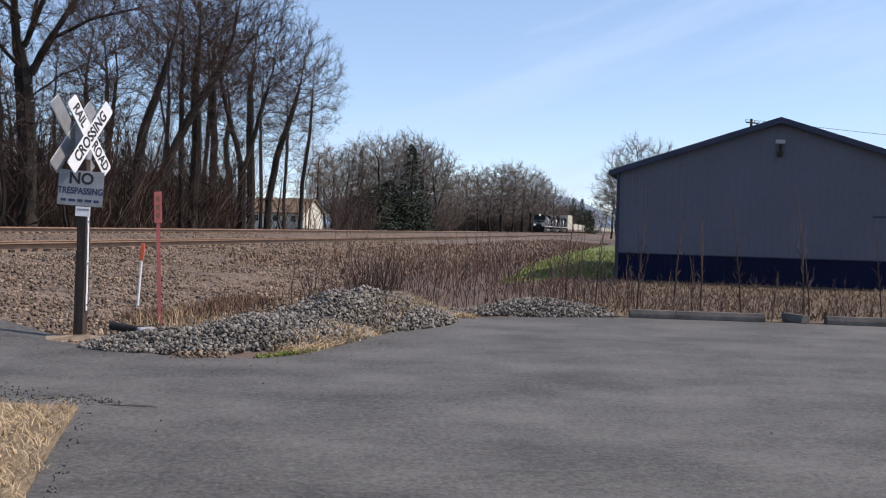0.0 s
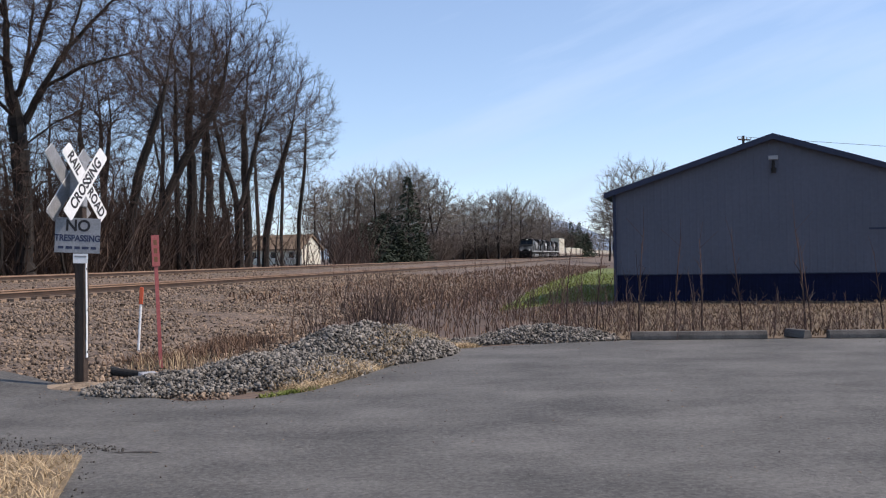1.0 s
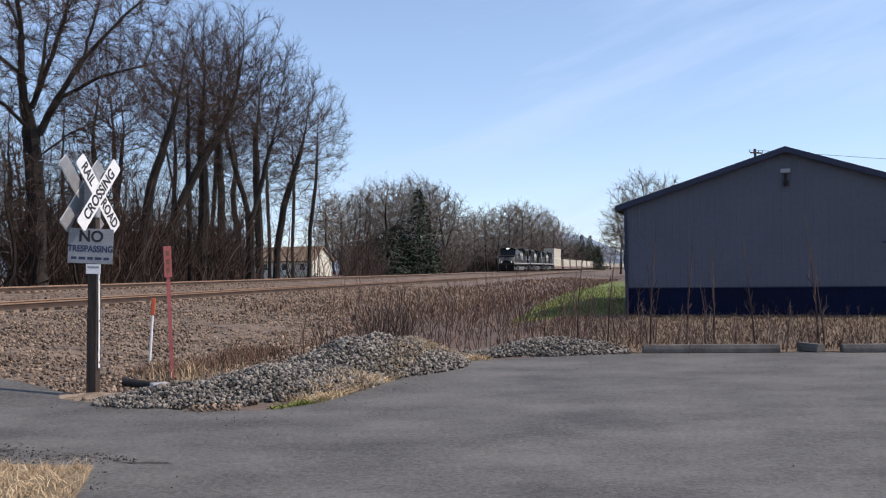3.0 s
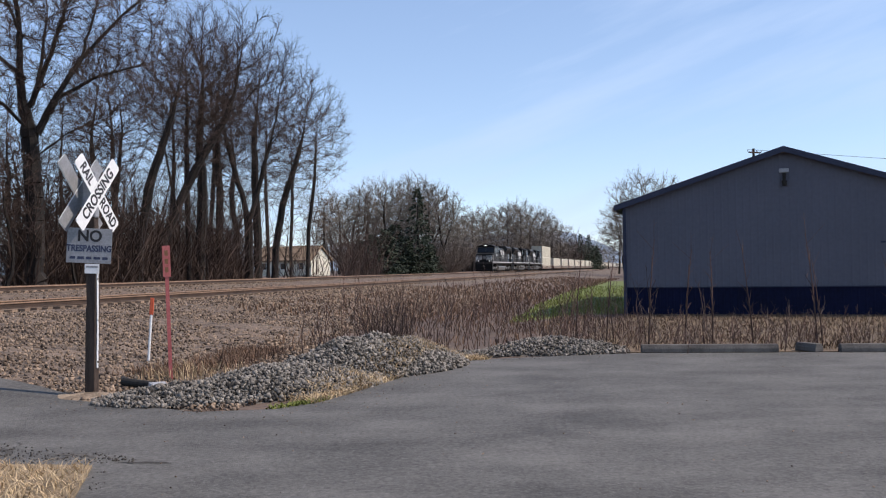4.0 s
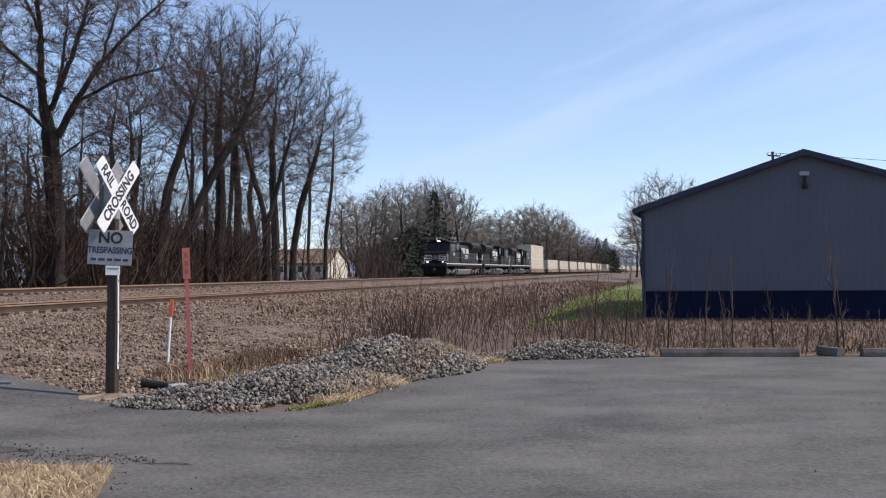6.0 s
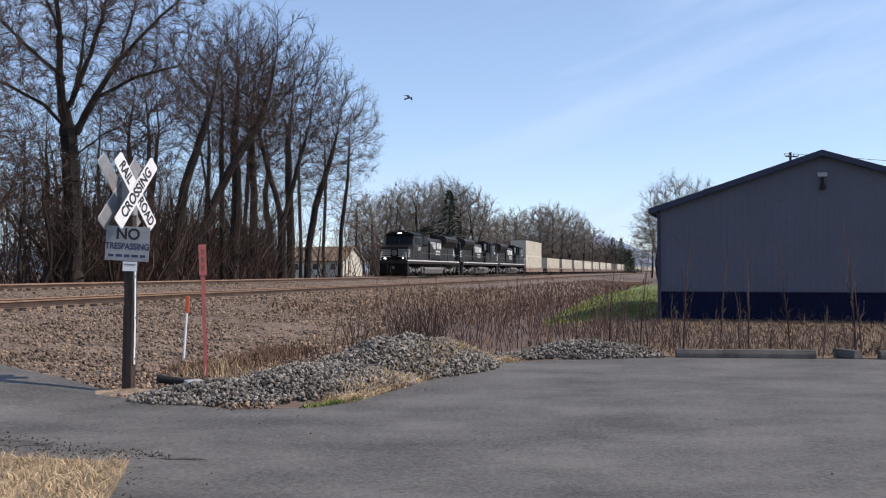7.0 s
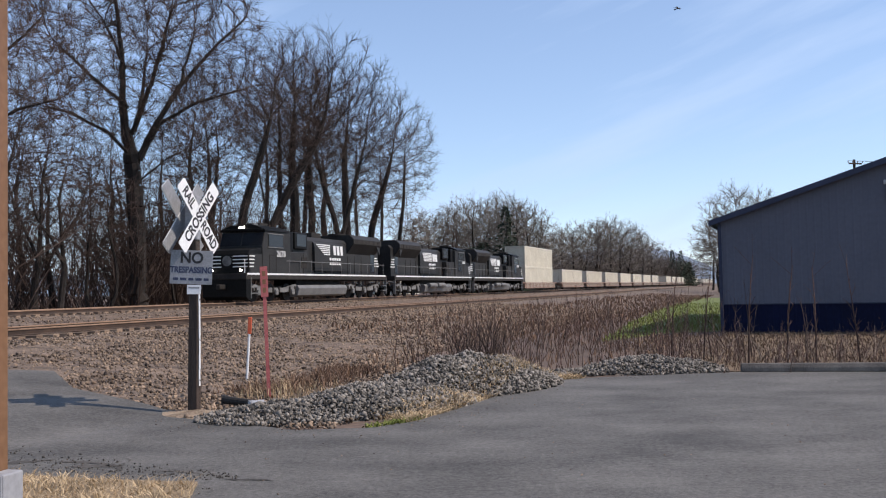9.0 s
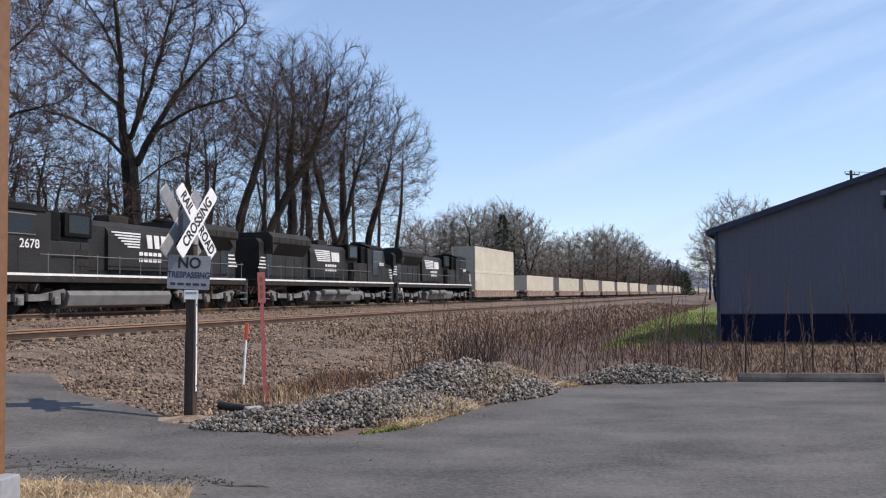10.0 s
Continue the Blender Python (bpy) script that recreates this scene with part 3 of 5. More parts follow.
# ---------------------------------------------------------------- stones


def stones(name, places, sizes, mat, label, category, kind="stuff"):
    """Joined mesh of rough eight-cornered stones at the places given."""
    rng = np.random.default_rng(5)
    n = len(places)
    base = np.array([(x, y, z) for z in (-1, 1) for y in (-1, 1) for x in (-1, 1)], float) * 0.5
    v = base[None] * (0.35 + 0.95 * rng.random((n, 8, 1))) * (0.55 + 0.8 * rng.random((n, 1, 3)))
    q = rng.normal(size=(n, 4))
    q /= np.linalg.norm(q, axis=1)[:, None]
    w, x, y, z = q.T
    R = np.stack([1 - 2 * (y * y + z * z), 2 * (x * y - z * w), 2 * (x * z + y * w), 2 * (x * y + z * w), 1 - 2 * (x * x + z * z), 2 * (y * z - x * w),
                  2 * (x * z - y * w), 2 * (y * z + x * w), 1 - 2 * (x * x + y * y)], 1).reshape(n, 3, 3)
    v = np.einsum("nij,nkj->nki", R, v) * np.asarray(sizes)[:, None, None] + np.asarray(places)[:, None, :]
    f = np.array([(0, 2, 3, 1), (4, 5, 7, 6), (0, 1, 5, 4), (2, 6, 7, 3), (0, 4, 6, 2), (1, 3, 7, 5)])
    faces = (f[None] + 8 * np.arange(n)[:, None, None]).reshape(-1, 4)
    me = bpy.data.meshes.new(name)
    me.vertices.add(8 * n)
    me.vertices.foreach_set("co", v.reshape(-1))
    me.loops.add(faces.size)
    me.loops.foreach_set("vertex_index", faces.reshape(-1))
    me.polygons.add(len(faces))
    me.polygons.foreach_set("loop_start", np.arange(len(faces)) * 4)
    me.polygons.foreach_set("loop_total", np.full(len(faces), 4))
    me.update(calc_edges=True)
    me.validate()
    me.materials.append(mat)
    return tagged(new(name, me), label, category, kind=kind)


def ballast_stones():
    rng = random.Random(11)
    places, sizes = [], []
    while len(places) < 46000:
        s = 6 + 54 * rng.random() ** 1.5
        p = rng.uniform(8.0, 28.0) if rng.random() < 0.35 else rng.uniform(8.0, 17.6)
        if rng.random() < 0.12:
            s, p = rng.uniform(9.5, 20), rng.uniform(5.0, 8.4)
        v = plan(s, p)
        if inside(LOT, v.x, v.y) or 17.1 < p < 20.4 and rng.random() < 0.75:
            continue
        k = (0.018 + 0.030 * rng.random() ** 1.4) * (1 + s / 60)
        places.append((v.x, v.y, height(v.x, v.y) + rng.uniform(-0.005, 0.03)))
        sizes.append(k)
    stones("ballast_stones", places, sizes, M_STONE, "loose brown and tan crushed ballast stones", "ballast")


ballast_stones()

HEAPS = [  # x, y, half length, half width, turn, height
    (-1.15, 15.3, 1.9, 1.0, 50, 0.58), (-2.25, 13.15, 1.5, 0.95, 47, 0.31), (-3.1, 12.35, 1.3, 0.8, 25, 0.17), (2.2, 18.1, 1.3, 0.55, 0, 0.30), (0.5, 17.6, 1.0, 0.4, 20, 0.07)]


def heap_height(x, y):
    z = 0.0
    for hx, hy, a, b, r, h in HEAPS:
        c, s = math.cos(radians(r)), math.sin(radians(r))
        u, w = ((x - hx) * c + (y - hy) * s) / a, (-(x - hx) * s + (y - hy) * c) / b
        d = math.hypot(u, w)
        if d < 1.15:
            z = max(z, h * max(0.0, 1 - (d / 1.15) ** 1.6))
    return z * (1 + 0.25 * noise.noise((x * 1.7, y * 1.7, 0)))


def gravel_heap():
    root = thing("gravel_heap", pose(0, 0, 0), "low heap of loose grey crushed stone beside the asphalt", "gravel heap")
    xs, ys = [-5.6 + 0.12 * i for i in range(84)], [10.6 + 0.12 * i for i in range(76)]
    verts, faces = [], []
    for y in ys:
        for x in xs:
            verts.append((x, y, max(height(x, y), heap_height(x, y)) - 0.03 if heap_height(x, y) > 0.01 else -0.06))
    w = len(xs)
    faces = [(j * w + i, j * w + i + 1, (j + 1) * w + i + 1, (j + 1) * w + i) for j in range(len(ys) - 1) for i in range(w - 1)]
    mesh_object("core", verts, faces, M_GREYSTONE, root, smooth=True)
    rng = random.Random(3)
    places, sizes, near = [], [], []
    while len(places) < 23000:
        x, y = rng.uniform(-5.4, 4.2), rng.uniform(10.7, 19.4)
        hh = heap_height(x, y)
        if hh < 0.008:
            continue
        if y < 13.2 and len(near) < 300 and rng.random() < 0.2 and -4 < x < -0.5:
            near.append((x, y, hh, rng.uniform(0.025, 0.048)))
            continue
        places.append((x, y, max(height(x, y) * 0.9, hh) + rng.uniform(-0.02, 0.035)))
        sizes.append(0.018 + 0.038 * rng.random() ** 1.6)
    rest = stones("loose_stone", places, sizes, M_GREYSTONE, "grey crushed stone", "")
    rest.parent = root
    shapes = []
    for k in range(5):
        b = boxes(((0, 0, 0), (1, 1, 0.75)))
        for v in b.verts:
            v.co *= rng.uniform(0.6, 1.15)
        o = part("stone", b, M_GREYPIECE, root)
        shapes.append(o)
    for i, (x, y, z, k) in enumerate(near):
        o = shapes[i] if i < 5 else new("stone", shapes[i % 5].data)
        o.parent = root
        o.matrix_basis = pose(x, y, z, rng.uniform(0, 360), rng.uniform(0, 360), rng.uniform(0, 360)) @ Matrix.Diagonal((k, k, k, 1))
    return root


gravel_heap()


def lying_pipe():
    bm = bmesh.new()
    tube(bm, (-4.62, 13.55, 0.08), (-4.0, 13.05, 0.07), 0.06, 0.055, 12)
    ob = part("culvert_pipe", bm, M_UNDER)
    tagged(ob, "short dark pipe lying in the gravel", "pipe")
    b = boxes(((0, 0, 0), (0.22, 0.16, 0.12)), bevel=0.02)
    for v in b.verts:
        v.co *= 0.8 + 0.4 * noise.random()
    st = part("pale_stone", b, M_BOX)
    st.matrix_basis = pose(-3.95, 12.98, 0.06, 10, 5, 30)
    tagged(st, "pale grey stone beside the pipe", "stone")


lying_pipe()


def lot_debris():
    rng = random.Random(31)
    places, sizes = [], []
    while len(places) < 420:
        x, y = rng.uniform(-5, 9), rng.uniform(6, 17.8)
        near = min(math.hypot(x - ex, y - ey) for ex, ey in LOT[4:17])
        if inside(LOT, x, y) and along(x, y)[1] < 7.8 and rng.random() < math.exp(-near / 0.35) + 0.012:
            places.append((x, y, 0.012))
            sizes.append(rng.uniform(0.006, 0.015))
    stones("lot_grit", places, sizes, M_STONE, "loose grit and small stones on the asphalt", "grit")


lot_debris()


def edge_litter():
    """Dark broken crumbs along the ragged asphalt edge of the dead lawn."""
    rng = random.Random(41)
    places, sizes = [], []
    for _ in range(450):
        t = rng.random()
        x, y = -6.0 + 3.3 * t, 8.75 - 0.6 * t + rng.gauss(0.3, 0.38) * (1.15 - t)
        places.append((x, y, 0.012))
        sizes.append(rng.uniform(0.006, 0.02))
    for _ in range(80):
        t = rng.random()
        places.append((-2.9 + 1.2 * t + abs(rng.gauss(0, 0.04)), 7.8 - 4.2 * t, 0.012))
        sizes.append(rng.uniform(0.006, 0.018))
    stones("asphalt_crumbs", places, sizes, M_CRUMB, "dark crumbled asphalt and leaf litter", "litter")


edge_litter()


def pavement_cracks():
    """Ragged dark cracks and worn patches in the road beside the dead lawn."""
    r = random.Random(43)
    verts, faces = [], []
    for x, y, turn, length, wide in ((-4.9, 8.95, -6, 1.5, 0.05), (-4.2, 9.15, -14, 1.1, 0.06), (-5.6, 8.75, 5, 1.2, 0.07), (-3.6, 8.5, -10, 0.9, 0.04), (-2.9, 8.15, -4, 0.9, 0.035), (-4.6, 8.7, -3, 0.9, 0.09), (-6.0, 9.3, -8, 1.0, 0.05)):
        n, d, px, py = 16, radians(turn), x, y
        for k in range(n + 1):
            d += r.gauss(0, 0.16)
            px, py = px + math.cos(d) * 0.62 * length / n, py + math.sin(d) * 0.62 * length / n
            w = 1.5 * wide * math.sin(math.pi * (k + 0.3) / (n + 0.6)) * r.uniform(0.2, 1.0)
            z = 0.0125 + ramp_rise(along(px, py)[1])
            verts += [(px, py - w, z), (px, py + w, z)]
            if k:
                i = len(verts) - 4
                faces.append((i, i + 2, i + 3, i + 1))
    tagged(mesh_object("pavement_cracks", verts, faces, M_CRUMB), "dark ragged cracks in the worn asphalt", "cracks", kind="stuff")


pavement_cracks()



def spoil():
    """Low spread of sandy grit round the foot of the crossing sign."""
    verts, faces = [], []
    rings, n = 7, 40
    for i in range(rings + 1):
        for k in range(n):
            a = 2 * math.pi * k / n
            e = (1 + 0.22 * noise.noise((math.cos(a) * 1.5, math.sin(a) * 1.5, 7))) * i / rings
            x, y = -4.35 + 0.85 * e * math.cos(a), 12.42 + 0.42 * e * math.sin(a) - 0.18 * e * math.cos(a)
            base = 0.012 + ramp_rise(along(x, y)[1]) if inside(LOT, x, y) else max(0.0, height(x, y))
            verts.append((x, y, base + 0.07 * (1 - (i / rings) ** 2) * (1 + 0.4 * noise.noise((x * 6, y * 6, 0))) - 0.004))
    for i in range(rings):
        for k in range(n):
            faces.append((i * n + k, i * n + (k + 1) % n, (i + 1) * n + (k + 1) % n, (i + 1) * n + k))
    tagged(mesh_object("sandy_spoil", verts, faces, M_SAND, smooth=True), "pale sandy spoil round the sign post", "sand", kind="stuff")


spoil()

# ---------------------------------------------------------------- trees


def tube_mesh(name, segs, mat, parent=None, label=""):
    """segs: rows (p0, p1, r0, r1, sides) -> one mesh of open tapered tubes; sides 1: a three-sided twig that ends in a point."""
    verts, faces = [], []
    for kind in sorted({s[4] for s in segs}):
        rows = [s for s in segs if s[4] == kind]
        rows = [s for s in rows if (Vector(s[1]) - Vector(s[0])).length > 1e-4]
        n = max(kind, 3)
        a, b = np.array([s[0] for s in rows], float), np.array([s[1] for s in rows], float)
        ra, rb = np.array([s[2] for s in rows], float), np.array([s[3] for s in rows], float)
        d = b - a
        d /= np.maximum(np.linalg.norm(d, axis=1), 1e-6)[:, None]
        ref = np.where(np.abs(d[:, 2:3]) > 0.9, np.array([[1.0, 0, 0]]), np.array([[0, 0, 1.0]]))
        u = np.cross(d, ref)
        u /= np.linalg.norm(u, axis=1)[:, None]
        w = np.cross(d, u)
        ang = 2 * np.pi * np.arange(n) / n
        ring = u[:, None] * np.cos(ang)[None, :, None] + w[:, None] * np.sin(ang)[None, :, None]
        k = np.arange(n)
        if kind == 1:
            v = np.concatenate([a[:, None] + ring * ra[:, None, None], b[:, None]], 1).reshape(-1, 3)
            tri = np.stack([k, (k + 1) % n, np.full(n, n)], 1)
            f = (tri[None] + (n + 1) * np.arange(len(rows))[:, None, None]).reshape(-1, 3) + len(verts)
            verts += v.tolist()
            faces += f.tolist()
            continue
        v = np.concatenate([a[:, None] + ring * ra[:, None, None], b[:, None] + ring * rb[:, None, None]], 1).reshape(-1, 3)
        quad = np.stack([k, (k + 1) % n, n + (k + 1) % n, n + k], 1)
        f = (quad[None] + 2 * n * np.arange(len(rows))[:, None, None]).reshape(-1, 4) + len(verts)
        verts += v.tolist()
        faces += f.tolist()
    return mesh_object(name, verts, faces, mat, parent, label)


def inside_crown(rng, blobs, n):
    """Random points in the ellipsoids (centre, radii, weight) of a crown."""
    total = sum(b[2] for b in blobs)
    out = []
    for c, r, w in blobs:
        m = int(n * w / total)
        d = rng.normal(size=(m, 3))
        d /= np.linalg.norm(d, axis=1)[:, None]
        out.append(np.array(c) + d * (rng.random((m, 1)) ** 0.42) * np.array(r))
    return np.concatenate(out)


def grown_tree(seed, trunks, blobs, radius, points, step, bark, twig, label, tip=0.012, twigs=3, twig_len=1.1, up=0.10):
    """A leafless tree: stems along the given lines, limbs that reach for scattered points of the crown, twigs on the thin ends."""
    rng = np.random.default_rng(seed)
    pos, par, way = [], [], []
    for line in trunks:
        pts = np.array(line, float)
        L = np.concatenate([[0], np.cumsum(np.linalg.norm(np.diff(pts, axis=0), axis=1))])
        at = np.arange(0, L[-1], step)
        xyz = np.stack([np.interp(at, L, pts[:, k]) for k in range(3)], 1)
        xyz[:, :2] += np.cumsum(rng.normal(0, 0.030, (len(at), 2)), 0) * (at > 1)[:, None]
        prev = -1
        if pos:
            prev = int(np.argmin(np.linalg.norm(np.array(pos) - xyz[0], axis=1)))
        for q in xyz:
            way.append((0, 0, 1.0) if prev < 0 else tuple((q - pos[prev]) / max(1e-6, np.linalg.norm(q - pos[prev]))))
            pos.append(q)
            par.append(prev)
            prev = len(pos) - 1
    pos, way = [np.array(q, float) for q in pos], [np.array(q, float) for q in way]
    kids = [0] * len(pos)
    att = inside_crown(rng, blobs, points)
    att = att[att[:, 2] > 1.2]
    near = np.full(len(att), 1e9)
    who = np.zeros(len(att), int)
    fresh, reach, kill = list(range(len(pos))), step * 14, step * 1.7
    for turn_no in range(110):
        P = np.array([pos[i] for i in fresh])
        D = np.linalg.norm(att[:, None] - P[None], axis=2)
        j = D.argmin(1)
        m = D[np.arange(len(att)), j]
        better = m < near
        near[better], who[better] = m[better], np.array(fresh)[j[better]]
        keep = near > kill
        att, near, who = att[keep], near[keep], who[keep]
        if not len(att):
            break
        fresh = []
        live = np.where(near < reach)[0]
        for i in np.unique(who[live]):
            if kids[i] >= 4:
                continue
            mine = live[who[live] == i]
            v = att[mine] - pos[i]
            v = (v / np.linalg.norm(v, axis=1)[:, None]).mean(0)
            v = v / max(1e-6, np.linalg.norm(v)) + 0.9 * way[i] + rng.normal(0, 0.10, 3) + np.array((0, 0, up))
            v /= np.linalg.norm(v)
            kids[i] += 1
            fresh.append(len(pos))
            pos.append(pos[i] + v * step)
            way.append(v)
            par.append(int(i))
            kids.append(0)
        if not fresh:
            break
    n = len(pos)
    acc, main, best = np.zeros(n), [-1] * n, [0.0] * n
    for i in range(n - 1, -1, -1):
        acc[i] = max(acc[i], 1.0)
        if par[i] >= 0:
            acc[par[i]] += acc[i]
            if acc[i] > best[par[i]]:
                best[par[i]], main[par[i]] = acc[i], i
    power = math.log(radius / tip) / math.log(acc[0])
    share = np.log(acc) / math.log(acc[0])
    low = min(power, 0.37)
    r = tip * np.exp(math.log(acc[0]) * (low * share + (power - low) * share ** 1.7))
    thick, thin = [], []
    for i in range(n):
        if par[i] < 0:
            continue
        p = par[i]
        r0 = r[p] if main[p] == i else min(r[p], r[i] * 1.25)
        flare = 1.25 if pos[p][2] < 0.5 else 1.0
        row = (pos[p], pos[i], r0 * flare, r[i], 8 if r[i] > 0.10 else 5 if r[i] > 0.04 else 3)
        (thick if r[i] > 0.05 else thin).append(row)
        if r[i] < tip * 3.2:
            for _ in range(twigs):
                d = way[i] * 1.1 + rng.normal(0, 0.45, 3) + np.array((0, 0, 0.2))
                d /= np.linalg.norm(d)
                L = twig_len * rng.uniform(0.5, 1.2)
                a = pos[p] + (pos[i] - pos[p]) * rng.random()
                thin.append((a, a + d * L, tip * 0.9, 0, 1))
                for _ in range(2):
                    e = d + rng.normal(0, 0.38, 3)
                    c = a + d * L * rng.uniform(0.2, 0.8)
                    thin.append((c, c + e / np.linalg.norm(e) * L * 0.55, tip * 0.7, 0, 1))
    root = thing("bare_tree", pose(0, 0, 0), label, "tree")
    tube_mesh("trunk", thick, bark, root)
    tube_mesh("crown", thin, twig, root, "bare twiggy crown")
    return root


L_WOOD = "tall bare deciduous tree with dark trunk"


def wood_tree(seed, trunks, blobs, radius, points=2600, label=L_WOOD):
    return grown_tree(seed, trunks, blobs, radius, points, 0.5, M_BARK, M_TWIG, label)


# kinds of the wood, all about 20 m tall; local x points across the view
straight = wood_tree(3, [[(0, 0, -0.4), (0.2, 0, 5), (0.1, 0.2, 11), (0.3, 0, 14)]], [((0.2, 0, 14), (4.3, 4.3, 6.2), 1), ((0.3, 0, 8), (3, 3, 3), 0.10)], 0.36)
wavy = wood_tree(4, [[(0, 0, -0.4), (-0.35, 0, 4), (0.25, 0, 8), (-0.1, 0.3, 12)]], [((0, 0, 13.6), (3.8, 3.8, 6.4), 1), ((-1, 0, 8), (2.6, 2.6, 3), 0.12)], 0.30)
bowed = wood_tree(5, [[(0, 0, -0.4), (0.1, 0, 3), (0.9, 0, 7), (2.3, 0, 11), (2.8, 0, 13)]], [((3.0, 0, 14.4), (4.2, 4, 5.8), 1), ((1.5, 0, 8), (3, 3, 2.5), 0.08)], 0.32, label="tall bare tree with a bowed dark trunk")
leaning = wood_tree(6, [[(0, 0, -0.4), (0.5, 0, 3), (2.6, 0, 8), (4.9, 0, 12), (5.4, 0, 13.5)], [(1.4, 0, 5), (0.8, 0.4, 10)]], [((5.6, 0, 14.8), (4.4, 4, 5.4), 1), ((1.2, 0, 13), (2.8, 3, 4.5), 0.35)], 0.34, label="bare tree leaning over with a long slanting trunk")
slim = wood_tree(7, [[(0, 0, -0.4), (0.15, 0, 6), (-0.1, 0, 12), (0.1, 0, 18)]], [((0, 0, 14.4), (2.9, 2.9, 5.8), 1)], 0.20, 1500, "slim straight bare tree with dark trunk")
forked = wood_tree(9, [[(0, 0, -0.4), (0.1, 0, 5), (-1.2, 0, 10), (-1.7, 0, 13)], [(0.1, 0, 5), (1.5, 0.4, 10), (2.0, 0.5, 12)]], [((-1.6, 0, 13.8), (3.8, 4, 6.2), 1), ((2.3, 0, 13.4), (3.8, 4, 6.0), 1)], 0.34, 3200, "tall bare tree with forked dark trunk")
edge_tree = wood_tree(10, [[(0, 0, -0.4), (0.3, 0, 5), (1.0, 0, 11), (1.4, 0, 17)]], [((1.5, 0, 15), (3.4, 3.2, 5.0), 1), ((0.8, 0, 8.5), (2.6, 2.6, 3.5), 0.22)], 0.22, 1700, "slender bare tree with airy fan crown")
big = grown_tree(8, [[(0, 0, -0.4), (0.1, 0, 6), (-0.1, 0, 9.5), (-0.6, 0, 12.5), (-0.8, 0.2, 16), (-1.5, 0.3, 20)],
                    [(0, 0, 9.3), (1.1, 0.3, 11.5), (2.5, 0.6, 14), (4.8, 0.4, 16.8), (7.0, 0.4, 19)], [(-0.3, 0, 11), (0.9, -0.8, 14), (2.0, -1.2, 18)],
                    [(0, 0, 9.0), (-1.7, -0.5, 10.8), (-4, -0.4, 12), (-6.4, 0, 12.6)], [(-0.6, 0, 12.5), (-2.7, 0.8, 14.5), (-5.2, 1, 17)], [(-0.75, 0.2, 15), (-2.3, -0.6, 18)],
                    [(0.05, 0, 8), (1.6, 0.8, 9.4), (3.6, 1.4, 10.6)], [(-0.3, 0, 11), (0.2, 2.2, 14), (0.7, 3.6, 17)], [(2.5, 0.6, 14), (3.4, 1.2, 17.5)], [(1.1, 0.3, 11.5), (3.4, -0.8, 12.8), (5.8, -1.2, 13.6)]],
                 [((0.3, 0, 17.0), (7.6, 6.8, 7.6), 1), ((-5, 0, 12.8), (3.4, 3.4, 2.8), 0.16), ((5.4, 0, 13.2), (3.4, 3.4, 2.8), 0.16), ((3.4, 0.8, 9.6), (2.2, 2.2, 1.6), 0.05)],
                 0.50, 6600, 0.45, M_BARK, M_TWIG, "very large bare tree with wide spreading crown", tip=0.014, twigs=4, twig_len=1.1)
smalls = [grown_tree(91, [[(0, 0, -0.3), (0.4, 0, 2.5), (0.2, 0.2, 6), (0.8, 0, 9)], [(0.4, 0, 2.5), (-1.2, 0.3, 5), (-1.8, 0, 8)]], [((0.2, 0, 6.2), (3.6, 3.4, 4.2), 1)], 0.16, 900, 0.45, M_BARK, M_TWIG, "smaller bare tree with low twisting limbs", 0.011, 2, 0.9),
          grown_tree(92, [[(0, 0, -0.3), (-0.2, 0, 2), (0.3, 0.2, 4.5), (0.3, 0, 7)]], [((0.1, 0, 5.0), (2.0, 2.0, 3.4), 1)], 0.09, 520, 0.4, M_BARK, M_TWIG, "bare understorey sapling at the wood edge", 0.010, 2, 0.8)]
L_FAR = "distant budding tree with rounded grey-brown crown, paled for haze"
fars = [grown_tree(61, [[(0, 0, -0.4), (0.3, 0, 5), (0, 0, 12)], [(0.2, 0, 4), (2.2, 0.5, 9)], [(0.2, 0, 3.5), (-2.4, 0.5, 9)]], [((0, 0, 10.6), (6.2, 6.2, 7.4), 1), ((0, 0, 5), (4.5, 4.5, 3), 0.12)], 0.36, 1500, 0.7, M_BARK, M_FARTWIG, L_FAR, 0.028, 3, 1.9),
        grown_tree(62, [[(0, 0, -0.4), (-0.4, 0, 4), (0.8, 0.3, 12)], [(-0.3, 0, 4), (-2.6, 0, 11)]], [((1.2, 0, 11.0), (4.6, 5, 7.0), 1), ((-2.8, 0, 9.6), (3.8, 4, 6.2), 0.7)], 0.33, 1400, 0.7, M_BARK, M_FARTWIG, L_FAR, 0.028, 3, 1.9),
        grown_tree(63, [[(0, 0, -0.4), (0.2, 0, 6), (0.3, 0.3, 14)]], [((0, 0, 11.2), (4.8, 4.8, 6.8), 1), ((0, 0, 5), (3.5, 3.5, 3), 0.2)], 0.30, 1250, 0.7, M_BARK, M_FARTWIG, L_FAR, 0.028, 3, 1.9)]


def put(src, used, s, p, scale=1.0, rz=0.0):
    v = plan(s, p)
    m = pose(v.x, v.y, height(v.x, v.y) - 0.05, 0, 0, rz)
    if src not in used:
        used.add(src)
        ob = src
        ob.matrix_basis = m
    else:
        ob = copy_thing(src, m)
    ob.scale = (scale, scale, scale)
    return ob


def by_bearing(b, p):
    """Distance along the railway where the bearing b (degrees right of the y axis, from the lot) meets the line p."""
    return p / math.tan(radians(TURN - b))


used = set()
rng = random.Random(77)
put(big, used, 47.9, 36.0, 1.0, 23)
put(big, used, by_bearing(-33.5, 37.0), 37.0, 0.86, 200)
